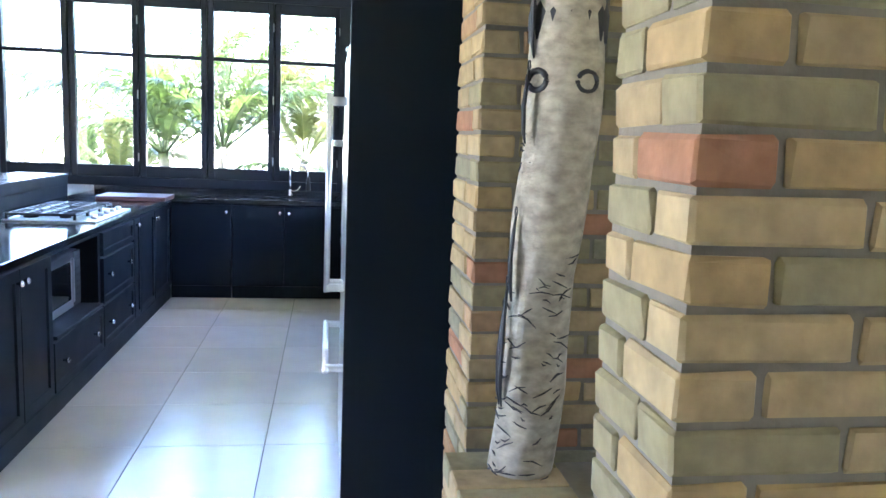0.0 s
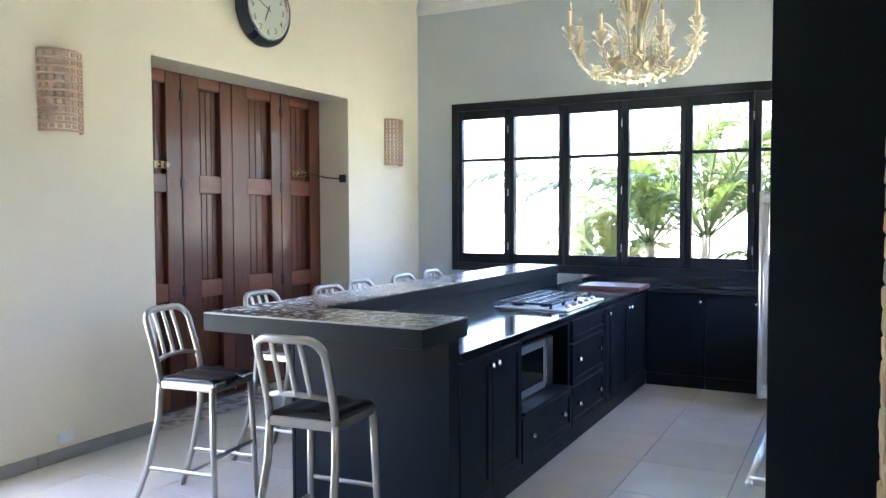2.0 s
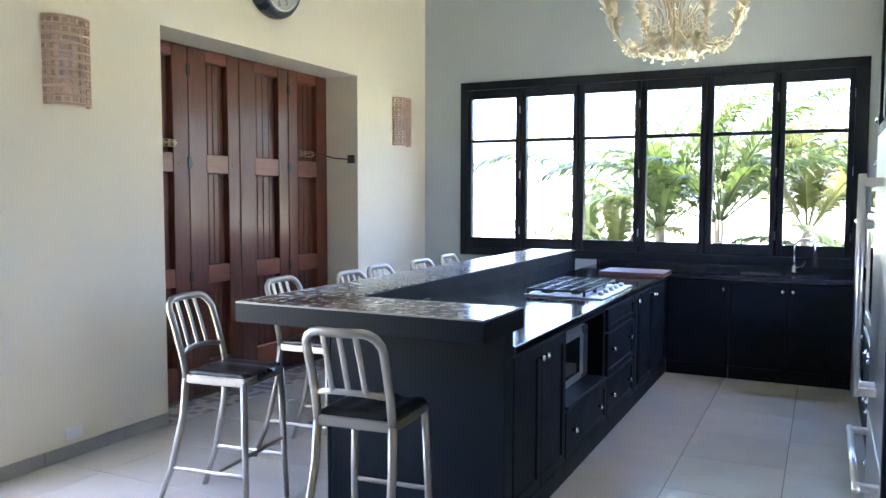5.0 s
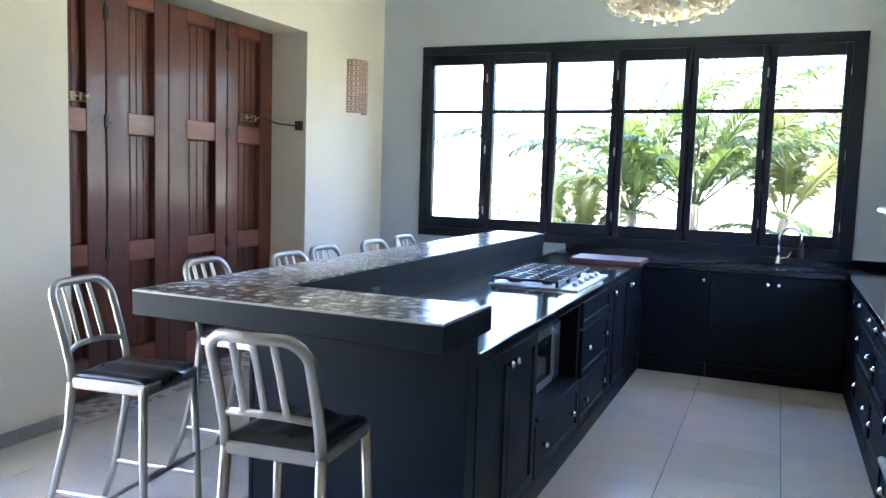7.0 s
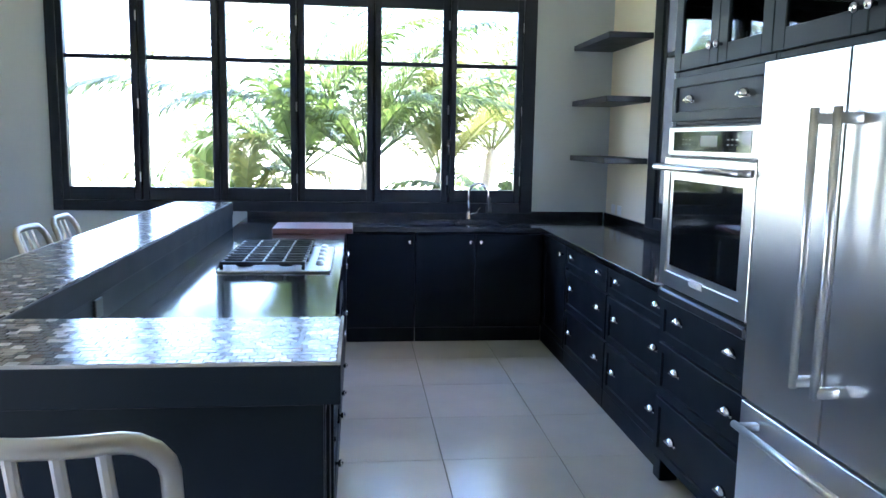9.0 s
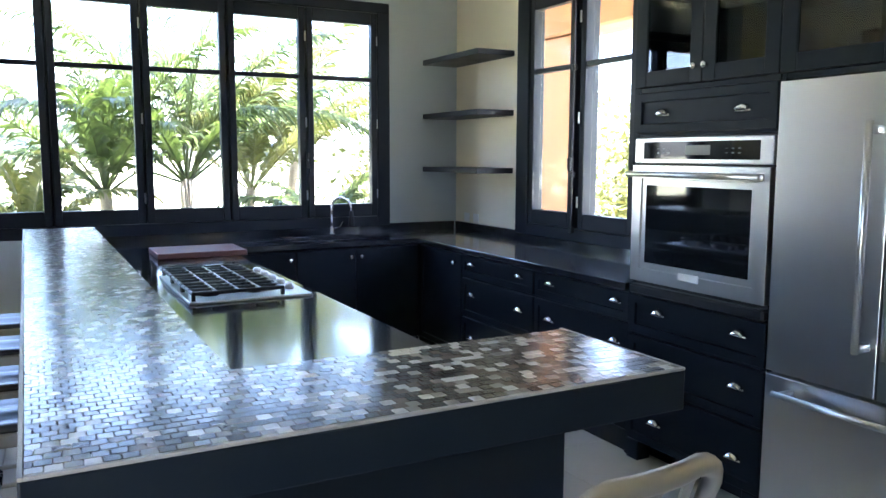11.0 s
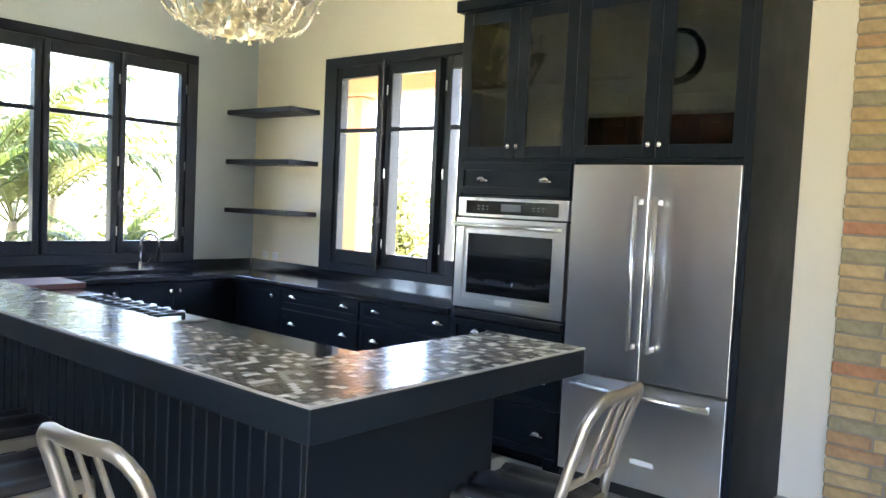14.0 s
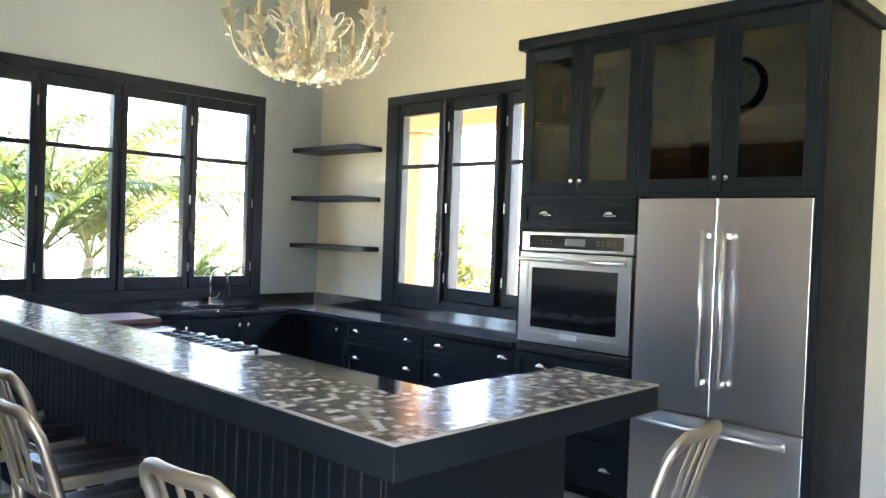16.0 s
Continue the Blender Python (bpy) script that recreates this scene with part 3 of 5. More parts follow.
part("corner_post", box(-2.21, -2.1885, 3.412, 3.436, 0.0, 1.012, 0.003), NAVY, knee)
part("socket", box(-2.079, -2.068, 4.22, 4.30, 0.94, 1.01, 0.003), BLACK, knee, "black wall socket")
# lower counter of the island, and the counters along the walls
ctr = thing("island_countertop", (-1.6, 5.5, 0.88), "polished black stone counter of the island", "countertop")
part("slab", box(-2.079, -1.232, 3.525, 7.428, 0.8795, 0.92, 0.004), STONE, ctr)
ctr = thing("wall_countertop", (-0.1, 7.8, 0.88), "polished black stone counter under the windows with a sink cutout", "countertop")
part("slab", box(-2.079, -0.70, 7.43, 8.148, 0.8795, 0.92), STONE, ctr)
part("front_strip", box(-0.70, 0.11, 7.43, 7.60, 0.8795, 0.92), STONE, ctr)
part("rear_strip", box(-0.70, 0.11, 7.97, 8.148, 0.8795, 0.92), STONE, ctr)
part("slab", box(0.11, 1.048, 7.43, 8.148, 0.8795, 0.92), STONE, ctr)
part("slab", box(0.29, 1.048, 4.94, 7.428, 0.8795, 0.92, 0.003), STONE, ctr)
part("upstand", box(-2.079, 1.02, 8.125, 8.148, 0.92, 0.985, 0.003), STONE, ctr)
part("upstand", box(1.025, 1.048, 4.95, 8.12, 0.92, 0.985, 0.003), STONE, ctr)
# cabinets under the wide window
for a0, a1, ks, lb in ((-1.235, -0.70, (-0.745,), "blue-black base cabinet under the wide window"),
                       (-0.695, 0.32, (-0.263, -0.180), "blue-black two-door sink cabinet with chrome knobs")):
    u = thing("base_cabinet", ((a0 + a1) / 2, 7.8, 0), lb, "cabinet", "window cabinets")
    bm = box(a0, a1, 7.475, 7.59, 0.10, 0.878)
    if len(ks) == 1:
        box(a0, a1, 7.59, 8.12, 0.10, 0.878, 0, bm)
    part("body", bm, NAVY, u)
    m = a0 if len(ks) == 1 else -0.2215
    if len(ks) == 1:
        front(u, "y", 7.475, -1, a0, a1, 0.115, 0.865, [(ks[0], 0.80)], "knob", "door", 0)
    else:
        front(u, "y", 7.475, -1, a0, m, 0.115, 0.865, [(ks[0], 0.80)], "knob", "door", 0)
        front(u, "y", 7.475, -1, m, a1, 0.115, 0.865, [(ks[1], 0.80)], "knob", "door", 0)
    part("toe_board", box(a0, a1, 7.452, 7.47, 0, 0.112, 0.002), NAVY, u)
# right-hand drawer units
RF = 0.345
for a0, a1, ps, lb in ((5.83, 6.75, (5.995, 6.605), "blue-black drawer cabinet with chrome cup pulls"),
                       (4.94, 5.82, (5.05, 5.655), "blue-black drawer cabinet beside the oven tower")):
    u = thing("drawer_cabinet", (0.7, (a0 + a1) / 2, 0), lb, "cabinet", "side drawer cabinets")
    part("body", box(RF, 1.03, a0, a1 - 0.003, 0.10, 0.878), NAVY, u)
    for z0, z1, zp in ((0.115, 0.41, 0.26), (0.42, 0.70, 0.575), (0.71, 0.865, 0.795)):
        front(u, "x", RF, -1, a0 + 0.003, a1 - 0.003, z0, z1, [(p, zp) for p in ps], "cup")
    part("toe_board", box(RF - 0.021, RF - 0.002, a0, a1, 0, 0.112, 0.002), NAVY, u)
u = thing("corner_cabinet", (0.7, 7.1, 0), "blue-black corner cabinet between the two counters", "cabinet", "side drawer cabinets")
part("body", box(RF, 1.03, 6.753, 8.1, 0.10, 0.878), NAVY, u)
front(u, "x", RF, -1, 6.755, 7.43, 0.115, 0.865, [(6.84, 0.795)], "knob", "door")
part("toe_board", box(RF - 0.021, RF - 0.002, 6.753, 7.45, 0, 0.112, 0.002), NAVY, u)
# sink and tap
sk = thing("kitchen_sink", (-0.3, 7.78, 0.7), "undermounted stainless double sink", "sink")
for a0, a1 in ((-0.695, -0.31), (-0.28, 0.105)):
    bm = box(a0, a1, 7.605, 7.965, 0.70, 0.8785, 0.03, None, 3)
    top = [f for f in bm.faces if f.normal.z > 0.9 and f.calc_center_median().z > 0.87]
    bmesh.ops.delete(bm, geom=top, context="FACES")
    part("bowl", bm, STEEL, sk)
tp = thing("kitchen_tap", (-0.2, 8.05, 0.92), "chrome gooseneck tap with a pull-out spray head", "tap")
pts = [(-0.2, 8.05, 0.94), (-0.2, 8.05, 1.13)] + arc(lambda s: (-0.2 + 0.085 * (1 - math.cos(math.pi * s)), 8.05, 1.14 + 0.09 * math.sin(math.pi * s)), 9) + [(-0.025, 8.045, 1.10)]
part("neck", sweep(pts, 0.012, n=10, ref=(0, 1, 0)), CHROME, tp, "", True)
part("base", lathe([(0.0, 0.0), (0.03, 0.0), (0.03, 0.008), (0.022, 0.015), (0.02, 0.06), (0.016, 0.065), (0, 0.065)], (-0.2, 8.05, 0.92)), CHROME, tp, "", True)
part("spray_head", lathe([(0, 0.11), (0.016, 0.11), (0.02, 0.05), (0.026, 0.0), (0.022, -0.02), (0, -0.02)], (-0.025, 8.045, 1.0)), BLACK, tp, "dark spray head", True)
part("lever", sweep([(-0.19, 8.05, 0.965), (-0.13, 8.045, 0.975), (-0.10, 8.045, 1.02)], 0.007), CHROME, tp)
# cutting board
cb = thing("cutting_board", (-1.46, 7.15, 0.92), "thick red-brown wooden cutting board lying on the counter", "cutting board")
part("board", box(-1.75, -1.185, 6.965, 7.37, 0.921, 0.958, 0.006, None, 2), BOARD, cb)

# ---- gas hob ----
hob = thing("gas_hob", (-1.56, 5.8, 0.92), "stainless gas hob with black iron grates set in the counter", "hob")
part("tray", box(-1.85, -1.285, 5.32, 6.22, 0.9195, 0.932, 0.005, None, 2), STEEL, hob)
for g in range(3):
    y0, y1 = 5.345 + g * 0.288, 5.345 + (g + 1) * 0.288 - 0.008
    bm = bmesh.new()
    for x in (-1.835, -1.43):
        box(x, x + 0.016, y0, y1, 0.955, 0.970, 0.003, bm)
    for t in (0.0, 0.33, 0.67, 1.0):
        yy = y0 + t * (y1 - y0 - 0.014)
        box(-1.835, -1.414, yy, yy + 0.013, 0.957, 0.974, 0.003, bm)
    for x in (-1.73, -1.63, -1.53):
        box(x, x + 0.012, y0, y1, 0.957, 0.973, 0.003, bm)
    for x in (-1.835, -1.43):
        for yy in (y0, y1 - 0.016):
            box(x, x + 0.016, yy, yy + 0.016, 0.932, 0.957, 0, bm)
    part("grate", bm, IRON, hob, "black cast-iron grate")
for x, y, r in ((-1.73, 5.49, 0.045), (-1.52, 5.49, 0.035), (-1.63, 5.77, 0.06), (-1.73, 6.06, 0.035), (-1.52, 6.06, 0.045)):
    part("burner", lathe([(0, 0), (r, 0), (r, 0.012), (r * 0.8, 0.013), (r * 0.8, 0.02), (0, 0.021)], (x, y, 0.932)), IRON, hob, "", True)
for i in range(5):
    part("knob", lathe([(0, 0), (0.022, 0), (0.02, 0.022), (0.016, 0.026), (0, 0.026)], (-1.345, 5.50 + i * 0.15, 0.932), 12), STEEL, hob, "round steel knob", True)

# ---- raised bar ----
bar = thing("raised_bar_top", (-2.28, 5.2, 1.02), "raised L-shaped bar top with a glazed brown and white mosaic", "bar top")
outline = [(-2.49, 3.055), (-1.184, 3.055), (-1.184, 3.512), (-2.075, 3.512), (-2.075, 7.352), (-2.49, 7.352)]
bm = bmesh.new()
low = bm.faces.new([bm.verts.new((x, y, 1.015)) for x, y in outline])
up = bmesh.ops.extrude_face_region(bm, geom=[low])
bmesh.ops.translate(bm, verts=[v for v in up["geom"] if isinstance(v, bmesh.types.BMVert)], vec=(0, 0, 0.091))
bmesh.ops.recalc_face_normals(bm, faces=bm.faces[:])
bmesh.ops.bevel(bm, geom=bm.edges[:], offset=0.004, segments=2, affect="EDGES", profile=0.5)
part("slab", bm, NAVY, bar, "blue-black painted edge")
part("grout_bed", box(-2.483, -2.082, 3.062, 7.345, 1.1062, 1.1085), GROUT, bar)
for q in ((-2.4897, -2.4815, 3.0553, 7.3515), (-2.4815, -1.1843, 3.0553, 3.0635), (-1.1925, -1.1843, 3.0635, 3.5115)):
    part("edge_trim", box(*q, 1.1055, 1.1125, 0.001), TRIM, bar, "pale metal trim along the tiles")
part("grout_bed", box(-2.0815, -1.191, 3.062, 3.505, 1.1062, 1.1085), GROUT, bar)


# ---- oven and refrigerator tower ----
TX = 0.283
u = thing("tall_cabinet", (0.64, 3.93, 0), "tall blue-black cabinet tower around the oven and refrigerator", "cabinet")
part("end_panel", box(TX - 0.048, RX - 0.003, 2.985, 3.024, 0, 2.86, 0.002), NAVY, u)
part("side_panel", box(TX + 0.02, RX - 0.003, 4.885, 4.925, 0.0, 2.86, 0.002), NAVY, u)
part("divider", box(TX + 0.02, RX - 0.003, 4.023, 4.045, 0.0, 2.86, 0.002), NAVY, u)
part("plinth", box(TX + 0.12, 0.89, 4.05, 4.88, 0.0, 0.118), NAVY, u)
part("bracket_foot", box(TX, TX + 0.09, 4.80, 4.884, 0.0, 0.104, 0.004), NAVY, u)
part("bracket_foot", box(TX, TX + 0.09, 4.05, 4.13, 0.0, 0.104, 0.004), NAVY, u)
part("cabinet_floor", box(TX + 0.02, 0.89, 3.05, 4.02, 1.892, 1.915), NAVY, u)
part("cabinet_floor", box(TX + 0.02, 0.89, 4.05, 4.88, 1.892, 1.915), NAVY, u)
part("cabinet_top", box(TX + 0.02, 0.89, 3.05, 4.88, 2.83, 2.86), NAVY, u)
part("back_panel", box(0.895, RX - 0.003, 3.05, 4.88, 0.10, 2.86), NAVY, u)
part("drawer_box", box(TX + 0.021, 0.89, 4.05, 4.88, 0.12, 0.92), NAVY, u)
part("drawer_box", box(TX + 0.021, 0.89, 4.05, 4.88, 1.68, 1.891), NAVY, u)
part("cornice", box(TX - 0.03, RX - 0.003, 2.955, 4.955, 2.861, 2.935, 0.006), NAVY, u)
part("shelf", box(0.30, 0.89, 3.05, 4.02, 2.36, 2.38), NAVY, u)
part("shelf", box(0.30, 0.89, 4.05, 4.88, 2.36, 2.38), NAVY, u)
dedges = [3.032, 3.527, 4.045, 4.464, 4.905]
for k, (a0, a1) in enumerate(zip(dedges, dedges[1:])):
    a0, a1, z0, z1, s = a0 + 0.002, a1 - 0.002, 1.917, 2.845, 0.075
    bm = box(TX, TX + 0.02, a0, a0 + s, z0, z1, 0.003)
    box(TX, TX + 0.02, a1 - s, a1, z0, z1, 0.003, bm)
    box(TX + 0.0005, TX + 0.02, a0 + s, a1 - s, z0, z0 + s, 0.003, bm)
    box(TX + 0.0005, TX + 0.02, a0 + s, a1 - s, z1 - s, z1, 0.003, bm)
    dd = part("door", bm, NAVY, u, "blue-black framed glass door")
    g = part("pane", box(TX + 0.009, TX + 0.013, a0 + s - 0.004, a1 - s + 0.004, z0 + s - 0.004, z1 - s + 0.004), CABINET_PANE, dd)
    ky = a1 - 0.03 if k in (0, 2) else a0 + 0.03
    part("knob", knob((TX + 0.0005, ky, 1.99), (-1, 0, 0)), CHROME, dd, "chrome knob", True)
front(u, "x", TX + 0.02, -1, 4.04, 4.895, 1.69, 1.89, [(4.22, 1.775), (4.70, 1.775)], "cup")
for z0, z1, zp in ((0.105, 0.40, 0.227), (0.41, 0.665, 0.553), (0.675, 0.875, 0.79)):
    front(u, "x", TX + 0.02, -1, 4.04, 4.895, z0, z1, [(4.185, zp), (4.685, zp)], "cup")
ov = thing("wall_oven", (0.3, 4.45, 0.92), "stainless built-in wall oven with a black glass door", "oven")
part("body", box(TX + 0.015, 0.88, 4.05, 4.87, 0.925, 1.675), BLACK, ov)
part("control_panel", box(TX - 0.02, TX + 0.015, 4.035, 4.865, 1.545, 1.668, 0.004), STEEL, ov)
cp = part("panel_glass", box(TX - 0.023, TX - 0.0195, 4.10, 4.80, 1.565, 1.648, 0.001), BLACK_GLASS, ov)
part("display", box(TX - 0.0245, TX - 0.0225, 4.37, 4.52, 1.585, 1.63), DISPLAY, cp)
for y in (4.20, 4.235, 4.27, 4.62, 4.655, 4.69):
    for z in (1.592, 1.612):
        part("button_mark", box(TX - 0.0242, TX - 0.0225, y, y + 0.014, z, z + 0.005), DISPLAY, cp)
dd = part("door", rim_panel("x", TX + 0.012, -1, 4.035, 4.865, 0.955, 1.535, 0.088, 0.042, 0.034), STEEL, ov)
part("door_glass", box(TX - 0.0245, TX - 0.021, 4.13, 4.77, 1.052, 1.438), BLACK_GLASS, dd)
part("badge", box(TX - 0.034, TX - 0.0295, 4.40, 4.53, 0.995, 1.03, 0.002), PLASTIC, dd)
bm = sweep([(TX - 0.085, 4.05, 1.492), (TX - 0.085, 4.85, 1.492)], 0.013, n=10)
for y in (4.08, 4.82):
    box(TX - 0.09, TX - 0.028, y - 0.014, y + 0.014, 1.478, 1.506, 0.004, bm)
part("handle", bm, STEEL, dd, "", True)
part("lower_trim", box(TX - 0.035, TX + 0.01, 4.035, 4.865, 0.885, 0.935, 0.01), BLACK, ov)
fr = thing("refrigerator", (0.5, 3.54, 0), "stainless French-door refrigerator with a bottom drawer", "refrigerator")
part("body", box(TX + 0.02, 0.885, 3.062, 4.008, 0.03, 1.87), BLACK, fr)
for a0, a1, hy in ((3.032, 3.515, 3.450), (3.523, 3.998, 3.563)):
    dd = part("door", box(TX - 0.045, TX + 0.018, a0, a1, 0.695, 1.878, 0.003, None, 2), STEEL, fr)
    bm = sweep([(TX - 0.115, hy, 0.866), (TX - 0.115, hy, 1.706)], 0.0135, n=10)
    for z in (0.885, 1.675):
        box(TX - 0.12, TX - 0.043, hy - 0.013, hy + 0.013, z - 0.016, z + 0.016, 0.004, bm)
    part("handle", bm, STEEL, dd, "", True)
dd = part("freezer_drawer", box(TX - 0.045, TX + 0.018, 3.032, 3.998, 0.10, 0.682, 0.005, None, 2), STEEL, fr)
bm = sweep([(TX - 0.115, 3.094, 0.624), (TX - 0.115, 3.905, 0.624)], 0.0135, n=10)
for y in (3.13, 3.87):
    box(TX - 0.12, TX - 0.043, y - 0.016, y + 0.016, 0.611, 0.637, 0.004, bm)
part("handle", bm, STEEL, dd, "", True)
part("badge", box(TX - 0.048, TX - 0.0448, 3.40, 3.54, 0.235, 0.265, 0.001), PLASTIC, dd)
part("plinth_grille", box(TX + 0.0, TX + 0.02, 3.065, 4.01, 0.02, 0.095, 0.003), BLACK, fr)

# ---- wall shelves and sockets ----
for z in (2.395, 1.925, 1.46):
    s = thing("wall_shelf", (0.9, 7.65, z), "thick black floating shelf in the corner", "shelf", "corner shelves")
    part("board", box(0.705, RX - 0.001, 7.19, BY - 0.002, z - 0.022, z + 0.022, 0.003), FRAME, s)
for y in (7.935, 7.775):
    s = thing("wall_socket", (RX, y, 1.04), "white plastic wall socket above the counter", "socket")
    part("plate", box(RX - 0.009, RX - 0.0005, y - 0.045, y + 0.045, 0.99, 1.07, 0.003), PLASTIC, s)
    part("cover", box(RX - 0.012, RX - 0.009, y - 0.028, y + 0.028, 1.005, 1.055, 0.001), PLASTIC, s)
s = thing("wall_socket", (LX, 3.41, 0.15), "white plastic wall socket low on the cream wall", "socket")
part("plate", box(LX + 0.0005, LX + 0.009, 3.35, 3.475, 0.115, 0.19, 0.003), PLASTIC, s)
part("cover", box(LX + 0.009, LX + 0.012, 3.375, 3.45, 0.13, 0.175, 0.001), PLASTIC, s)


# ---- bar stools ----
def bar_stool():
    """Aluminium bar stool that faces +y, seat centre over the origin."""
    st = thing("bar_stool", (0, 0, 0), "brushed aluminium bar stool with a black seat at the raised bar", "stool", "stools at the bar")
    w, zs = 0.170, 0.722
    # seat frame with a curved front
    bm = bmesh.new()
    box(-w, w, -0.195, -0.165, zs - 0.045, zs, 0.006, bm)
    box(-w - 0.012, -w + 0.014, -0.18, 0.175, zs - 0.045, zs, 0.006, bm)
    box(w - 0.014, w + 0.012, -0.18, 0.175, zs - 0.045, zs, 0.006, bm)
    box(-w, w, 0.15, 0.18, zs - 0.045, zs, 0.006, bm)
    part("seat_frame", bm, ALU, st)
    bm = bmesh.new()
    N = 10
    grid = [[bm.verts.new((-w + 2 * w * i / N, -0.185 + 0.385 * j / N - (0.02 * math.cos(2 * math.pi * i / N) + 0.02 if j == N else 0),
                           zs + 0.028 - 0.022 * math.sin(math.pi * i / N * 2) ** 2 * (0.35 + 0.65 * j / N)
                           - (0.014 if j in (0, N) or i in (0, N) else 0))) for i in range(N + 1)] for j in range(N + 1)]
    for j in range(N):
        for i in range(N):
            bm.faces.new((grid[j][i], grid[j][i + 1], grid[j + 1][i + 1], grid[j + 1][i]))
    ext = bmesh.ops.extrude_face_region(bm, geom=bm.faces[:])
    bmesh.ops.translate(bm, verts=[v for v in ext["geom"] if isinstance(v, bmesh.types.BMVert)], vec=(0, 0, -0.02))
    bmesh.ops.recalc_face_normals(bm, faces=bm.faces[:])
    part("seat", bm, VINYL, st, "black padded seat", True)
    # back hoop: two posts that lean back and a rounded top
    def by(z):
        return -0.18 - 0.11 * ((z - zs) / 0.38) ** 1.2 if z > zs else -0.18
    hoop = []
    top, r = 1.090, 0.072
    for z in (zs - 0.02, zs + 0.06, zs + 0.14, zs + 0.22, top - r):
        hoop.append((-w, by(z), z))
    for a in (20, 45, 70, 90):
        q = radians(a)
        z = top - r + r * math.sin(q)
        hoop.append((-w + r - r * math.cos(q), by(z) - 0.012 * math.sin(q), z))
    hoop += [(-0.05, by(top) - 0.02, top), (0.0, by(top) - 0.022, top)]
    hoop += [(-x, y, z) for x, y, z in reversed(hoop[:-1])]
    part("back_frame", sweep(hoop, 0.019, 0.016, n=8, ref=(0, 1, 0), square=True), ALU, st, "", True)
    rail = [(-w + 0.012, by(zs + 0.10), zs + 0.10), (-0.09, by(zs + 0.1) - 0.022, zs + 0.112), (0, by(zs + 0.1) - 0.03, zs + 0.116),
            (0.09, by(zs + 0.1) - 0.022, zs + 0.112), (w - 0.012, by(zs + 0.10), zs + 0.10)]
    part("back_rail", sweep(rail, 0.008, 0.013, n=8, square=True), ALU, st)
    for x in (-0.075, 0.0, 0.075):
        part("slat", sweep([(x, by(zs + 0.10) - 0.024, zs + 0.11), (x * 0.98, by(zs + 0.25) - 0.022, zs + 0.25), (x * 0.95, by(top) - 0.020, top - 0.012)],
                           0.013, 0.006, n=8, ref=(0, 1, 0), square=True), ALU, st)
    for s in (-1, 1):
        part("leg", sweep([(s * w, -0.18, zs - 0.02), (s * (w + 0.005), -0.195, 0.52), (s * (w + 0.02), -0.262, 0.24), (s * (w + 0.035), -0.355, 0.0)],
                          [0.019, 0.018, 0.016, 0.014], [0.02, 0.019, 0.016, 0.014], n=8, ref=(0, 1, 0), square=True), ALU, st, "", True)
        part("leg", sweep([(s * w, 0.16, zs - 0.02), (s * (w + 0.01), 0.165, 0.40), (s * (w + 0.02), 0.18, 0.0)],
                          [0.019, 0.017, 0.014], n=8, ref=(0, 1, 0), square=True), ALU, st, "", True)
        part("side_stretcher", sweep([(s * (w + 0.018), -0.262, 0.235), (s * (w + 0.015), 0.172, 0.235)], 0.008, 0.011, n=8, square=True), ALU, st)
    part("cross_stretcher", sweep([(-w - 0.016, 0.0, 0.235), (w + 0.016, 0.0, 0.235)], 0.009, n=8), ALU, st)
    part("cross_stretcher", sweep([(-w - 0.01, 0.168, 0.33), (w + 0.01, 0.168, 0.33)], 0.008, 0.011, n=8, square=True), ALU, st)
    return st


first = bar_stool()
first.matrix_basis = pose(-1.66, 2.965, 0, 0, 0, 5)
for x, y, a in ((-2.67, 3.26, -83), (-2.75, 4.13, -88), (-2.60, 4.67, -91), (-2.65, 5.16, -90), (-2.61, 5.75, -92), (-2.64, 6.33, -89)):
    copy_thing(first, pose(x, y, 0, 0, 0, a))

# ---- chandelier ----
CX, CY, DZ = -0.91, 5.68, 0.06
ch = thing("chandelier", (CX, CY, CZ), "many-armed champagne blown-glass chandelier with ivory candle tubes", "chandelier")


def around(a, r, z):
    return Vector((CX + r * math.cos(a), CY + r * math.sin(a), z + DZ))


def frill(place, r, h, tips, bm=None, turn=None, n=30):
    """A small flaring glass cup with pointed tips."""
    return lathe([(r * 0.22, -0.01), (r * 0.42, 0.0), (r * 0.55, h * 0.4), (r * 0.78, h * 0.75), (r, h)], place, n, bm, turn, tips, 0.2)


part("stem", lathe([(0, 2.58), (0.03, 2.59), (0.055, 2.63), (0.03, 2.68), (0.022, 2.74), (0.022, 2.90), (0.018, 3.05), (0.022, 3.20), (0.04, 3.23),
                    (0.03, 3.25), (0.055, 3.29), (0.075, 3.35), (0.085, 3.40), (0.05, 3.42), (0.025, 3.44), (0.04, 3.47), (0.075, 3.50),
                    (0.03, 3.52), (0.018, 3.56), (0.014, 3.70), (0, 3.70)], (CX, CY, DZ), 20, None, None), CRYSTAL, ch, "", True)
part("grey_ball", lathe([(0, -0.07), (0.03, -0.055), (0.045, 0.0), (0.03, 0.055), (0, 0.07)], around(-1.1, 0.02, 2.86), 14), DISPLAY, ch, "grey-blue glass ball", True)
part("hanging_rod", sweep([(CX, CY, 3.74), (CX, CY, CZ - 0.04)], 0.008), BRASS, ch)
part("ceiling_rose", lathe([(0.0, 0.0), (0.07, -0.0), (0.06, -0.03), (0.02, -0.05), (0, -0.05)], (CX, CY, CZ - 0.001)), BRASS, ch, "", True)
random.seed(4)
ARMS = 12
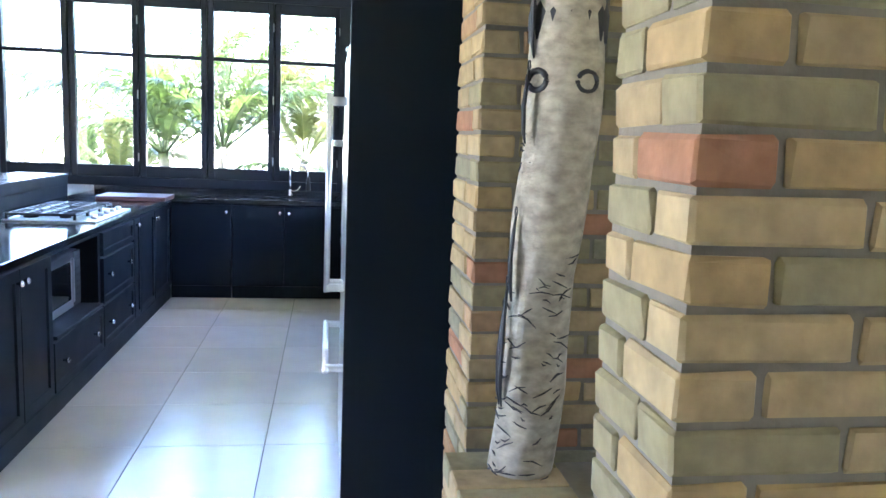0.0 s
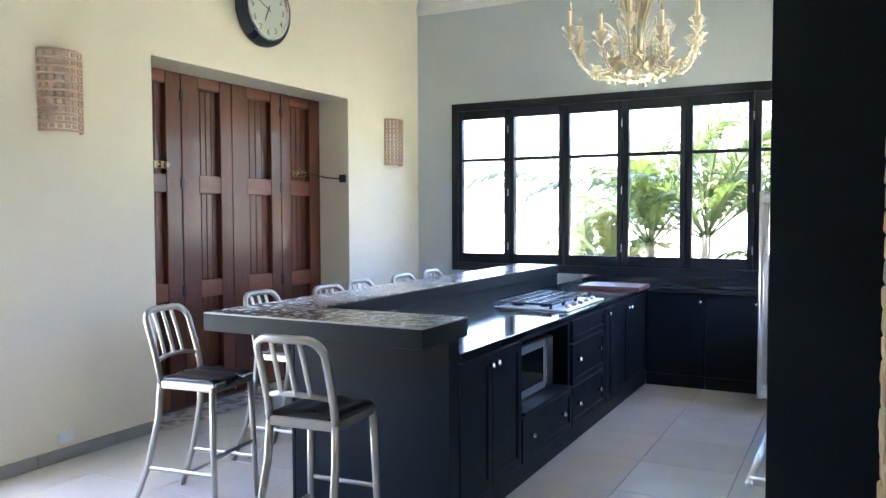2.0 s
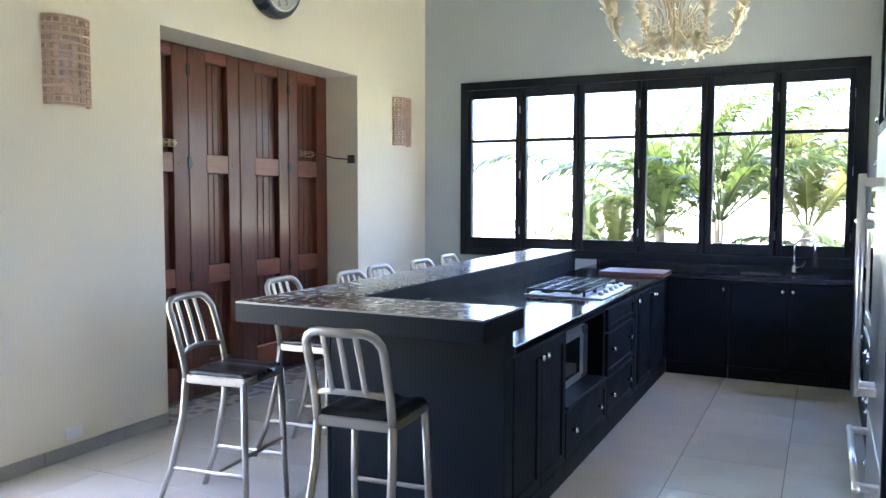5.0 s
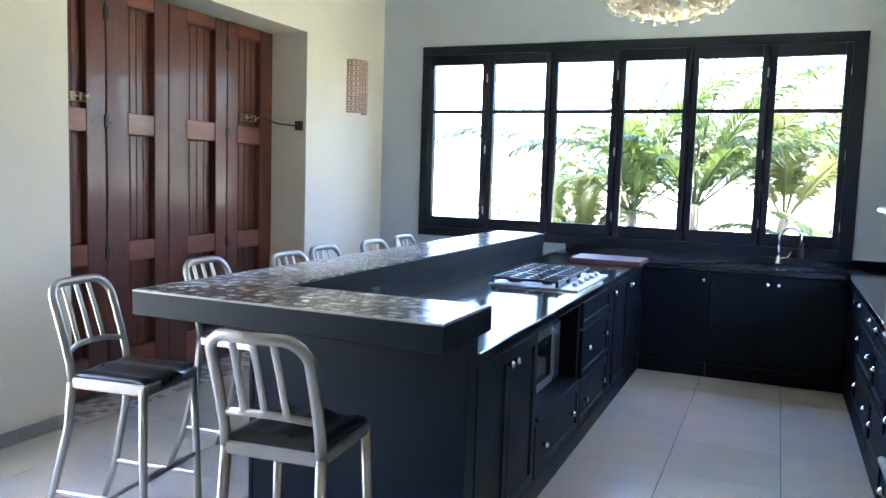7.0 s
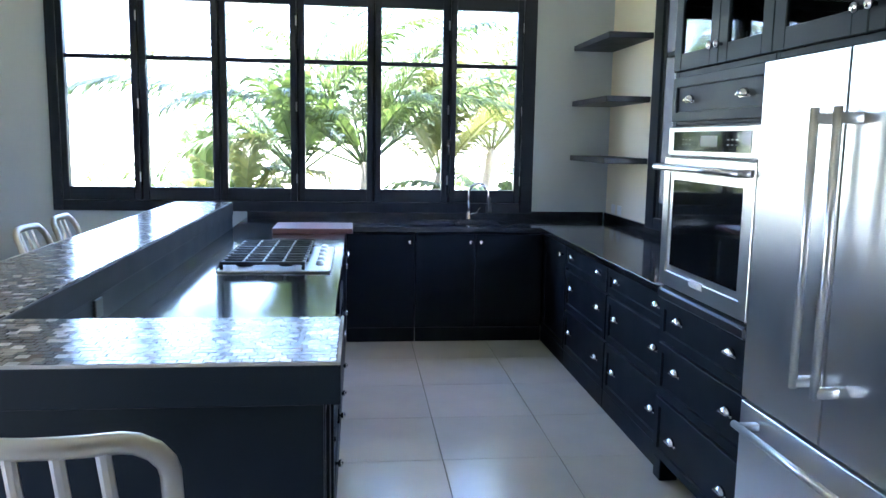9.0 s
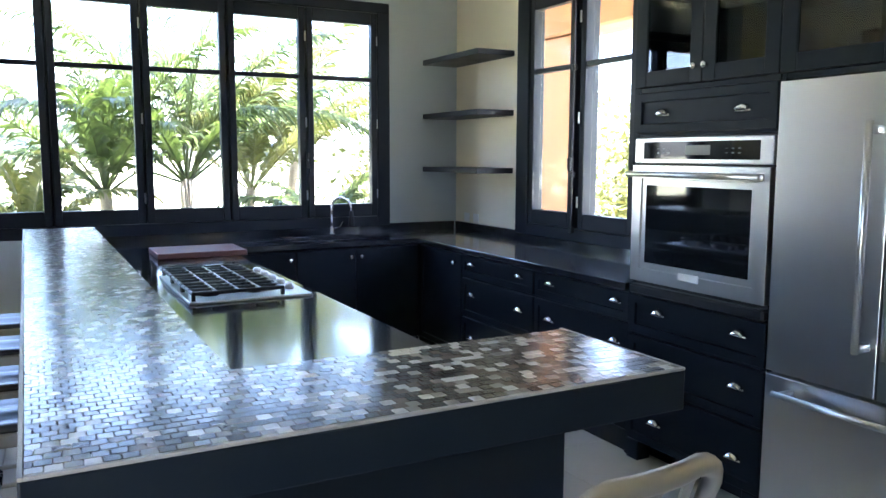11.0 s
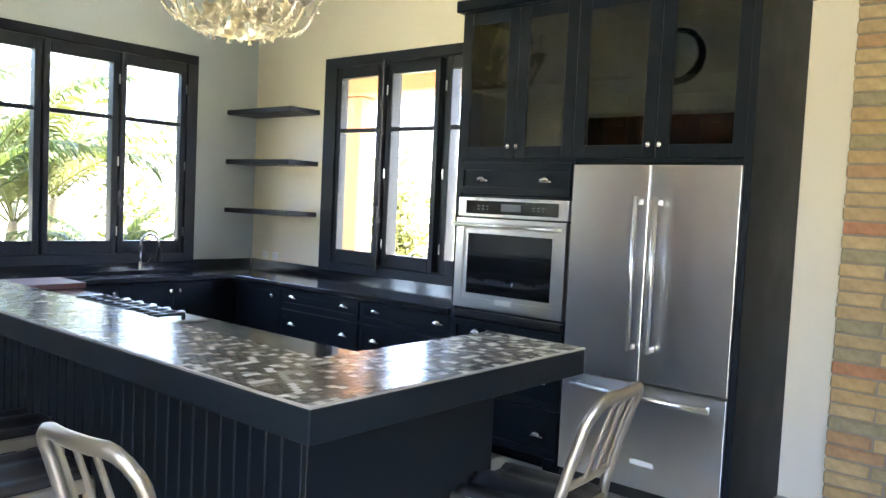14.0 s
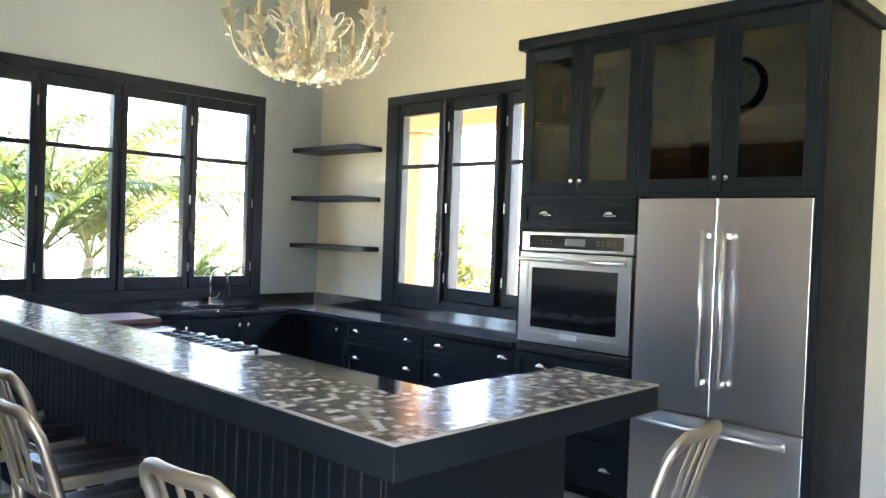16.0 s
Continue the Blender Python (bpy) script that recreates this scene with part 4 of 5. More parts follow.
for i in range(ARMS):
    a = 2 * math.pi * (i + 0.3) / ARMS
    up = i % 2
    R, zc = (0.49, 2.80) if up else (0.40, 2.73)
    pts = []
    for k in range(16):
        t = k / 15
        r = 0.04 + (R - 0.04) * (math.sin(math.pi / 2 * t) * 0.8 + 0.2 * t)
        z = 2.68 - 0.13 * math.sin(math.pi * min(1, t * 1.1)) + (zc - 2.68) * t ** 4
        pts.append(around(a, r, z))
    bm = sweep(pts, [0.0075 + 0.003 * (k % 2) for k in range(16)], n=7)
    for k in range(6, 15):
        for side in (-1, 1):
            d = Vector((-math.sin(a) * side, math.cos(a) * side, -0.9)).normalized()
            q = Vector((0, 0, 1)).rotation_difference(d).to_matrix().to_4x4()
            lathe([(0.004, 0.004), (0.008, 0.012), (0.005, 0.022), (0.0005, 0.032)], pts[k], 5, bm, q)
    arm = part("arm", bm, CRYSTAL, ch, "", True)
    tip = pts[-1]
    bm = frill(tip, 0.058, 0.055, 6)
    frill(tip + Vector((0, 0, -0.03)), 0.05, 0.03, 5, bm)
    part("cup", bm, CRYSTAL, arm, "frilled glass cup", True)
    part("candle", lathe([(0, 0.0), (0.0125, 0.0), (0.0125, 0.165), (0.01, 0.17), (0, 0.17)], tip, 10), CANDLE, arm, "ivory candle tube", True)
    part("bulb", lathe([(0, 0.168), (0.009, 0.172), (0.014, 0.19), (0.009, 0.212), (0.003, 0.23), (0, 0.232)], tip, 8), CRYSTAL, arm, "unlit flame bulb", True)
    part("pendant", lathe([(0, -0.04), (0.002, -0.045), (0.004, -0.062), (0.011, -0.082), (0.014, -0.09), (0, -0.085)], tip, 8), CRYSTAL, arm, "glass bell drop", True)
for i in range(14):
    a = 2 * math.pi * i / 14
    r, z = ((0.25, 2.60), (0.15, 2.565))[i % 2]
    tilt = Matrix.Rotation(a, 4, "Z") @ Matrix.Rotation(radians(125 if i % 2 == 0 else 160), 4, "Y")
    c = around(a, r, z)
    bm = bmesh.new()
    for q in (1.0, 0.72, 0.45):
        frill(c, 0.062 * q, 0.045 + 0.012 * (1 - q), 5, bm, tilt, 25)
    lathe([(0, -0.02), (0.002, -0.03), (0.004, -0.055), (0.012, -0.078), (0.015, -0.086), (0, -0.082)], c, 8, bm)
    part("flower", bm, CRYSTAL, ch, "hanging glass flower", True)
for i in range(6):
    a = 2 * math.pi * (i + 0.5) / 6
    pts, rad = [], []
    for k in range(22):
        t = k / 21
        if t < 0.5:
            q = t / 0.5
            r, z = 0.03 + 0.10 * q ** 1.5, 2.72 + 0.48 * math.sin(q * math.pi / 2)
        else:
            w = (t - 0.5) / 0.5 * math.pi * 1.7
            rr = 0.05 * (1 - 0.45 * (t - 0.5) / 0.5)
            r, z = 0.18 - rr * math.cos(w), 3.20 + rr * math.sin(w)
        pts.append(around(a, r, z))
        rad.append(0.020 - 0.013 * t)
    bm = sweep(pts, rad, [q * 0.5 for q in rad], n=8, ref=(-math.sin(a), math.cos(a), 0))
    for k in range(12, 22):
        lathe([(0, -0.012), (0.009, -0.005), (0.011, 0.003), (0.006, 0.010), (0, 0.012)], pts[k] + Vector((random.uniform(-1, 1), random.uniform(-1, 1), random.uniform(-1, 1))) * 0.014, 7, bm)
    sweep([pts[-1], pts[-1] + Vector((0, 0, -0.10))], 0.002, n=5, bm=bm)
    lathe([(0, 0.0), (0.004, -0.01), (0.010, -0.03), (0.014, -0.04), (0, -0.036)], pts[-1] + Vector((0, 0, -0.09)), 7, bm)
    part("scroll", bm, CRYSTAL, ch, "curled glass scroll", True)
    for side in (-0.26, 0.26):
        a2 = a + math.pi / 6 + side
        pts = []
        for k in range(20):
            w = radians(-80 + 330 * k / 19)
            rr = 0.085 * (1 - 0.6 * k / 19)
            r = 0.21 - rr * math.cos(w + 0.8)
            pts.append(around(a2, r, 2.83 + rr * math.sin(w)))
        part("lower_scroll", sweep(pts, 0.006, n=6, ref=(-math.sin(a2), math.cos(a2), 0)), CRYSTAL, ch, "thin curled glass loop", True)
    for j in range(4):
        b = a + j * math.pi / 12
        r = 0.11 + 0.05 * (j % 3)
        top = around(b, r, 2.80 - 0.02 * j)
        bm = sweep([top, top + Vector((0, 0, -0.17))], 0.0018, n=5)
        for k in range(5):
            lathe([(0, -0.016), (0.006, -0.010), (0.008, 0.0), (0.004, 0.012), (0, 0.015)], top + Vector((0, 0, -0.02 - 0.033 * k)), 6, bm)
        part("drop_string", bm, CRYSTAL, ch, "string of small glass drops", True)
for k in range(10):
    a = 2 * math.pi * k / 10
    turn = Matrix.Rotation(a, 4, "Z") @ Matrix.Rotation(radians(16), 4, "Y")
    part("leaf", lathe([(0.005, 0), (0.011, 0.10), (0.016, 0.24), (0.010, 0.36), (0.001, 0.42)], around(a, 0.03, 2.78), 8, None, turn), CRYSTAL, ch, "tall glass leaf", True)
for z, r in ((3.40, 0.10), (3.50, 0.08)):
    part("crown_frill", frill((CX, CY, z + DZ - 0.02), r, 0.05, 8, None, None, 40), CRYSTAL, ch, "", True)

# ---- wall clock ----
KY, KZ, KR = 5.39, 3.38, 0.31
ck = thing("wall_clock", (LX, KY, KZ), "large round wall clock with a dark rim and white dial", "clock")
turn = Matrix.Rotation(math.pi / 2, 4, "Y")
part("rim", lathe([(0.20, 0.0), (KR, 0.0), (KR + 0.005, 0.03), (KR, 0.07), (KR - 0.02, 0.10), (KR - 0.035, 0.105), (KR - 0.045, 0.098)], (LX + 0.001, KY, KZ), 48, None, turn), CLOCK_RIM, ck, "", True)
part("bezel", lathe([(KR - 0.045, 0.099), (KR - 0.05, 0.112), (KR - 0.065, 0.112), (KR - 0.07, 0.09)], (LX + 0.001, KY, KZ), 48, None, turn), CHROME, ck, "", True)
part("dial", lathe([(0.0, 0.088), (KR - 0.066, 0.088)], (LX + 0.001, KY, KZ), 48, None, turn), CLOCK_FACE, ck)
for h in range(1, 13):
    cu = bpy.data.curves.new("numeral", "FONT")
    cu.body, cu.size, cu.align_x, cu.align_y = str(h), 0.072, "CENTER", "CENTER"
    tmp = bpy.data.objects.new("numeral", cu)
    scene.collection.objects.link(tmp)
    me = bpy.data.meshes.new_from_object(tmp)
    bpy.data.objects.remove(tmp)
    a = math.pi / 2 - 2 * math.pi * h / 12
    m = Matrix(((0, 0, 1, LX + 0.0915), (1, 0, 0, KY + 0.195 * math.cos(a)), (0, 1, 0, KZ + 0.195 * math.sin(a)), (0, 0, 0, 1)))
    bm = bmesh.new()
    bm.from_mesh(me)
    bmesh.ops.transform(bm, matrix=m, verts=bm.verts)
    part("numeral", bm, BLACK, ck, "dark numeral %d" % h)
for name, turns, ln, w in (("hour_pointer", 6.82 / 12, 0.12, 0.008), ("minute_pointer", 49 / 60, 0.19, 0.006)):
    a = math.pi / 2 - 2 * math.pi * turns
    d = Vector((0, math.cos(a), math.sin(a)))
    p = Vector((LX + 0.097, KY, KZ))
    part(name, sweep([p - d * 0.035, p + d * ln * 0.6, p + d * ln], [w, w, 0.003], 0.0015, n=4, ref=(1, 0, 0)), BLACK, ck)


# ---- rattan wall lamps ----
def sconce(y, z0, z1, label):
    sc = thing("wall_lamp", (LX, y, z0), label, "wall lamp", "rattan wall lamps")
    R, D, H = 0.15, 0.115, z1 - z0
    def shell(r, t0, t1, za, zb, bm, th=0.006):
        a0, a1 = math.pi * t0, math.pi * t1
        vs = []
        for a in (a0, (a0 + a1) / 2, a1):
            for q in (r, r + th):
                for z in (za, zb):
                    k = q / R
                    vs.append(bm.verts.new((LX + D * k * math.sin(a), y - q * math.cos(a), z)))
        for i in range(2):
            b, e = i * 4, i * 4 + 4
            bm.faces.new((vs[b + 2], vs[e + 2], vs[e + 3], vs[b + 3]))
            bm.faces.new((vs[b], vs[b + 1], vs[e + 1], vs[e]))
            bm.faces.new((vs[b + 1], vs[b + 3], vs[e + 3], vs[e + 1]))
            bm.faces.new((vs[b], vs[e], vs[e + 2], vs[b + 2]))
        bm.faces.new((vs[0], vs[2], vs[3], vs[1]))
        bm.faces.new((vs[8], vs[9], vs[11], vs[10]))
    part("back_plate", box(LX + 0.0005, LX + 0.012, y - 0.06, y + 0.06, z0 + 0.15, z1 - 0.15, 0.003), PLASTIC, sc)
    rows = 10
    for j in range(rows + 1):
        z = z0 + (H - 0.014) * j / rows
        bm = bmesh.new()
        for k in range(10):
            shell(R - 0.006, k / 10, (k + 1) / 10, z, z + 0.014, bm, 0.012)
        part("weave_band", bm, RATTAN, sc)
    cols = 9
    for k in range(cols + 1):
        t = 0.02 + 0.96 * k / cols
        for j in range(rows):
            za = z0 + (H - 0.014) * j / rows
            bm = bmesh.new()
            shell(R - 0.002, t - 0.034, t + 0.034, za + 0.019, za + H / rows - 0.006, bm, 0.008)
            part("weave_block", bm, RATTAN, sc)
    return sc


sconce(3.43, 2.155, 2.68, "pink-beige woven rattan wall lamp, unlit, beside the doors")
sconce(7.55, 2.155, 2.66, "pink-beige woven rattan wall lamp, unlit, near the window corner")

# ---- pale log post with iron fittings in the brick niche ----
random.seed(11)
lp = thing("log_post", (0.70, 2.08, 0), "pale weathered log post with iron rings in the brick niche", "post")
bm = bmesh.new()
zs = [0.0 + 0.1 * i for i in range(40)]
def log_x(z):
    """The post leans towards the wall as it rises."""
    return 0.69 + 0.065 * (z - 0.72) + 0.010 * math.sin(z * 2.1)


pts = [(log_x(z) + 0.006 * math.sin(z * 9), 2.08 + 0.012 * math.cos(z * 1.7), z) for z in zs]
sweep(pts, [0.090 + 0.005 * math.sin(z * 5) + random.uniform(-0.004, 0.004) for z in zs], n=14, bm=bm)
part("log", bm, LOG, lp, "", True)
for k in range(230):
    z = random.uniform(0.55, 2.05)
    a = math.pi * 1.35 + random.uniform(-1.3, 1.2)
    p = Vector((log_x(z) + 0.089 * math.cos(a), 2.08 + 0.089 * math.sin(a), z))
    d = Vector((-math.sin(a), math.cos(a), random.uniform(-0.8, 0.8))).normalized()
    ln = random.uniform(0.006, 0.03)
    part("dark_crack", sweep([p - d * ln, p + Vector((0, 0, random.uniform(-0.008, 0.008))), p + d * ln], [0.001, 0.0025, 0.001], n=5), DARK_METAL, lp)
for z, a in ((1.685, math.pi * 1.2), (1.685, math.pi * 1.6)):
    p = Vector((log_x(z) + 0.102 * math.cos(a), 2.08 + 0.102 * math.sin(a), z))
    ring = [p + Vector((0.004 * math.cos(q), 0, 0)) + 0.024 * (Vector((-math.sin(a), math.cos(a), 0)) * math.cos(q) + Vector((0, 0, 1)) * math.sin(q)) for q in [2 * math.pi * k / 16 for k in range(17)]]
    part("iron_ring", sweep(ring, 0.008, n=7), DARK_METAL, lp, "dark iron ring", True)
part("iron_collar", lathe([(0.090, 0.0), (0.100, 0.005), (0.102, 0.07), (0.095, 0.10), (0.105, 0.13), (0.100, 0.24), (0.090, 0.25)], (log_x(1.8), 2.08, 1.78), 14), DARK_METAL, lp, "grey iron collar", True)
for y, z, ln, w in ((2.04, 1.86, 0.12, 0.016), (2.02, 1.62, 0.09, 0.011), (2.03, 1.24, 0.11, 0.014), (2.0, 1.02, 0.16, 0.018), (2.05, 0.98, 0.13, 0.012)):
    x = log_x(z) - 0.098 - random.uniform(0.0, 0.012)
    part("hanging_iron", sweep([(x + 0.004, y, z + ln), (x, y, z + ln * 0.6), (x - 0.006, y - 0.004, z), (x - 0.002, y, z - ln * 0.7), (x + 0.004, y, z - ln)],
                               [0.003, w * 0.5, w, w * 0.7, 0.002], [0.003, 0.005, 0.006, 0.005, 0.002], n=7, ref=(1, 0, 0)), DARK_METAL, lp, "hanging dark iron tool", True)
    ring = [Vector((x + 0.004, y + 0.012 * math.cos(q), z + ln + 0.01 + 0.012 * math.sin(q))) for q in [2 * math.pi * k / 10 for k in range(11)]]
    part("hanging_wire", sweep(ring, 0.002, n=5), DARK_METAL, lp)

# ---- outdoors ----
bm = bmesh.new()
for sx, sy in ((-1, -1), (1, -1), (1, 1), (-1, 1)):
    bm.verts.new((sx * 1500, sy * 1500, -0.25))
bm.faces.new(bm.verts[:])
tagged(part("ground", bm, GRASS, None, "sunlit green lawn around the house"), "", "ground", "", "structure")
# slab out of view; its overhang is kept short so sun reaches the palms
tagged(part("roof_slab", box(LX - 0.9, RX + 0.25, FY - 0.8, BY + 0.25, CZ + 0.16, CZ + 0.35, 0.02), ROOF, None, "unseen flat roof slab over the kitchen"), "", "roof", "", "structure")
po = thing("porch", (2.6, 8.2, -0.25), "apricot stucco porch column and beam outside the side window", "porch", "", "structure")
part("column", box(2.25, 2.5, 7.93, 9.3, -0.25, 2.75, 0.02), STUCCO, po)
part("beam", box(2.2, 2.65, 5.0, 9.35, 2.755, 3.2, 0.02), STUCCO, po)
# unseen slab, added to keep sun off the column and side window
part("porch_sun_shade", box(RX + 0.27, 2.75, 4.8, 9.45, 3.205, 3.35, 0.02), STUCCO, po)


def palm(x, y, zc, lean, fronds, length, seed, material, label, droop=1.0):
    rnd = random.Random(seed)
    t = thing("palm_tree", (x, y, -0.25), label, "palm tree", "garden palms")
    pts = [(x + lean * (q ** 2), y, -0.25 + (zc + 0.25) * q) for q in [k / 12 for k in range(13)]]
    part("trunk", sweep(pts, [0.075 - 0.02 * k / 12 + (0.006 if k % 2 else 0) for k in range(13)], n=9), BARK, t, "", True)
    cx, cy = pts[-1][0], y
    for i in range(fronds):
        a = i * 2.39996 + rnd.uniform(-0.2, 0.2)
        rise = 0.42 + 1.0 * (1 - i / fronds) + rnd.uniform(-0.15, 0.15)
        ln = length * rnd.uniform(0.8, 1.1)
        if math.sin(a) < 0:
            ln = min(ln, (cy - 8.6) / max(0.05, -math.sin(a)))
        if ln < 0.5 * length:
            continue
        p, el = Vector((cx, cy, zc - 0.05)), rise
        spine, d = [p.copy()], None
        for k in range(14):
            d = Vector((math.cos(a) * math.cos(el), math.sin(a) * math.cos(el), math.sin(el)))
            p = p + d * ln / 14
            el -= droop * (0.015 + 0.0105 * k)
            spine.append(p.copy())
        bm = sweep(spine, [0.013 * (1 - k / 16) + 0.002 for k in range(15)], n=5)
        for k in range(20, 120):
            w = k / 120
            f = w * 14
            j = min(13, int(f))
            q = spine[j].lerp(spine[j + 1], f - j)
            tan = (spine[j + 1] - spine[j]).normalized()
            side = tan.cross(Vector((0, 0, 1))).normalized()
            crest = side.cross(tan).normalized()
            s = 1 if k % 2 else -1
            ll = ln * 0.235 * max(0.05, math.sin(math.pi * (0.93 * w - 0.07))) ** 0.7 * rnd.uniform(0.8, 1.12)
            lift = rnd.uniform(0.15, 0.30)
            out = (side * s * 0.7 + tan * (0.62 + 0.45 * w) + crest * lift).normalized()
            b = tan * 0.0205 * (1 - 0.3 * w)
            sag = droop * rnd.uniform(0.30, 0.55)
            c1 = q + out * ll * 0.4
            c2 = q + out * ll * 0.75 + Vector((0, 0, -0.45 * sag * ll))
            e = q + out * ll * 0.97 + Vector((0, 0, -1.1 * sag * ll))
            v = [bm.verts.new(p) for p in (q - b * 0.6, q + b * 0.6, c1 + b, c1 - b, c2 + b * 0.75, c2 - b * 0.75, e)]
            bm.faces.new((v[0], v[1], v[2], v[3]))
            bm.faces.new((v[3], v[2], v[4], v[5]))
            bm.faces.new((v[5], v[4], v[6]))
        part("frond", bm, material, t)
    return t


palm(-1.09, 9.75, 1.35, 0.02, 18, 2.75, 1, LEAF, "green feather palm close outside the window")
palm(-1.75, 10.0, 1.25, -0.04, 15, 2.6, 2, LEAF, "green feather palm beside another of its height")
palm(-0.25, 10.9, 1.2, 0.1, 12, 2.2, 3, LEAF_YELLOW, "yellow-green feather palm further out")
palm(0.45, 11.6, 1.5, 0.15, 13, 2.4, 5, LEAF_YELLOW, "yellow-green feather palm by the garden edge")
palm(-3.0, 11.2, 0.65, 0.0, 9, 1.4, 7, LEAF, "low young feather palm in the garden")
palm(-2.45, 10.6, 0.7, 0.0, 9, 1.4, 8, LEAF_YELLOW, "low yellow-green young palm in the garden")
palm(0.35, 9.6, 0.6, 0.0, 9, 1.3, 9, LEAF, "low young feather palm in the garden")


def shrub(x, y, r, h, seed, material, label, count=900):
    rnd = random.Random(seed)
    s = thing("shrub", (x, y, -0.25), label, "shrub", "garden shrubs")
    bm = bmesh.new()
    tips = []
    for k in range(9):
        a, q = rnd.uniform(0, 6.28), rnd.uniform(0.3, 0.9)
        e = Vector((x + r * q * math.cos(a), y + r * q * math.sin(a), -0.25 + h * rnd.uniform(0.5, 0.95)))
        base = Vector((x + 0.1 * math.cos(a), y + 0.1 * math.sin(a), -0.25))
        sweep([base, base.lerp(e, 0.5) + Vector((0, 0, 0.15)), e], [0.022, 0.014, 0.005], n=5, bm=bm)
        tips += [base.lerp(e, w) for w in (0.5, 0.7, 0.85, 1.0)]
    part("stem", bm, BARK, s)
    bm = bmesh.new()
    for k in range(count):
        c = rnd.choice(tips) + Vector((rnd.gauss(0, 0.17), rnd.gauss(0, 0.17), rnd.gauss(0, 0.17))) * r
        d = Vector((rnd.gauss(0, 1), rnd.gauss(0, 1), rnd.gauss(0, 0.6))).normalized()
        sd = d.cross(Vector((rnd.gauss(0, 1), rnd.gauss(0, 1), 1))).normalized()
        l = rnd.uniform(0.07, 0.15)
        v = [bm.verts.new(c), bm.verts.new(c + d * l * 0.5 + sd * l * 0.25), bm.verts.new(c + d * l), bm.verts.new(c + d * l * 0.5 - sd * l * 0.25)]
        bm.faces.new(v)
    part("foliage", bm, material, s)


shrub(4.2, 8.9, 1.0, 2.3, 21, LEAF_SHRUB, "leafy green shrub outside the side window", 2600)
shrub(4.6, 10.6, 1.2, 2.9, 22, LEAF_SHRUB, "tall leafy green shrub outside the side window", 2400)
shrub(3.6, 7.4, 0.6, 1.2, 23, LEAF_SHRUB, "low green shrub outside the side window", 900)
shrub(1.6, 12.2, 1.2, 2.2, 24, LEAF_YELLOW, "leafy garden shrub behind the palms", 1500)
shrub(-4.2, 13.0, 1.2, 1.3, 25, LEAF, "low garden shrub behind the palms", 1200)

# ---- brick piers of the niche ----
random.seed(5)
BRICKS = {}


def brick_mesh(lx, ly, lz, k):
    key = (round(lx, 3), round(ly, 3), k)
    if key not in BRICKS:
        bm = box(-lx / 2, lx / 2, -ly / 2, ly / 2, -lz / 2, lz / 2, 0.005)
        for v in bm.verts:
            v.co += Vector((random.uniform(-1, 1), random.uniform(-1, 1), random.uniform(-1, 1))) * 0.0028
        me = bpy.data.meshes.new("brick")
        bm.to_mesh(me)
        bm.free()
        me.materials.append(BRICK)
        BRICKS[key] = me
    return BRICKS[key]


def brick_pier(name, x0, x1, y0, y1, z0, z1, label):
    """A pier whose -x and -y faces are laid in brick, round a mortar core."""
    pier = thing(name, (x0, y0, z0), label, "brick pier", "", "structure")
    part("mortar", box(x0 + 0.008, x1, y0 + 0.008, y1 - 0.004, z0, z1), MORTAR, pier)
    c, j, d = 0.0707, 0.011, 0.05
    row, z = 0, z0
    while z < z1 - 0.03:
        def lay(a0, a1, b0, b1):
            ob = new("brick", brick_mesh(a1 - a0, b1 - b0, c - j, random.randrange(3)))
            ob.parent = pier
            ob.location = Vector(((a0 + a1) / 2 + random.uniform(-.002, .002), (b0 + b1) / 2 + random.uniform(-.002, .002), z + c / 2)) - Vector((x0, y0, z0))
        even = row % 2 == 0
        corner_x, corner_y = (0.225, 0.105) if even else (0.105, 0.17)
        corner_y = min(corner_y, (y1 - y0) * 0.62)
        lay(x0, x0 + corner_x, y0, y0 + corner_y)
        if y1 - y0 - corner_y > 0.05:
            a = y0 + corner_y + j
            while y1 - a > 0.03:
                b = min(a + 0.225, y1)
                if y1 - b < 0.05:
                    b = y1
                lay(x0 + 0.001, x0 + d, a, b)
                a = b + j
        a = x0 + corner_x + j
        while x1 - a > 0.03:
            b = min(a + 0.225, x1)
            if x1 - b < 0.05:
                b = x1
            lay(a, b, y0 + 0.001, y0 + d)
            a = b + j
        z += c
        row += 1


brick_pier("near_brick_pier", 0.577, RX - 0.002, 0.963, 1.235, 0.0, 3.6, "yellow brick pier with grey mortar and a few red bricks")
brick_pier("far_brick_pier", 0.57, RX - 0.002, 2.25, 2.635, 0.0, 3.6, "yellow brick pier beside the tall cabinet")
lg = thing("brick_ledge", (0.8, 1.9, 0), "low brick ledge at the foot of the niche", "brick ledge", "", "structure")
part("core", box(0.57, RX - 0.004, 1.24, 2.245, 0.0, 0.60), MORTAR, lg)
for k in range(8):
    part("brick", box(0.50, 0.80, 1.26 + k * 0.118, 1.26 + k * 0.118 + 0.107, 0.60, 0.662, 0.005), BRICK, lg)

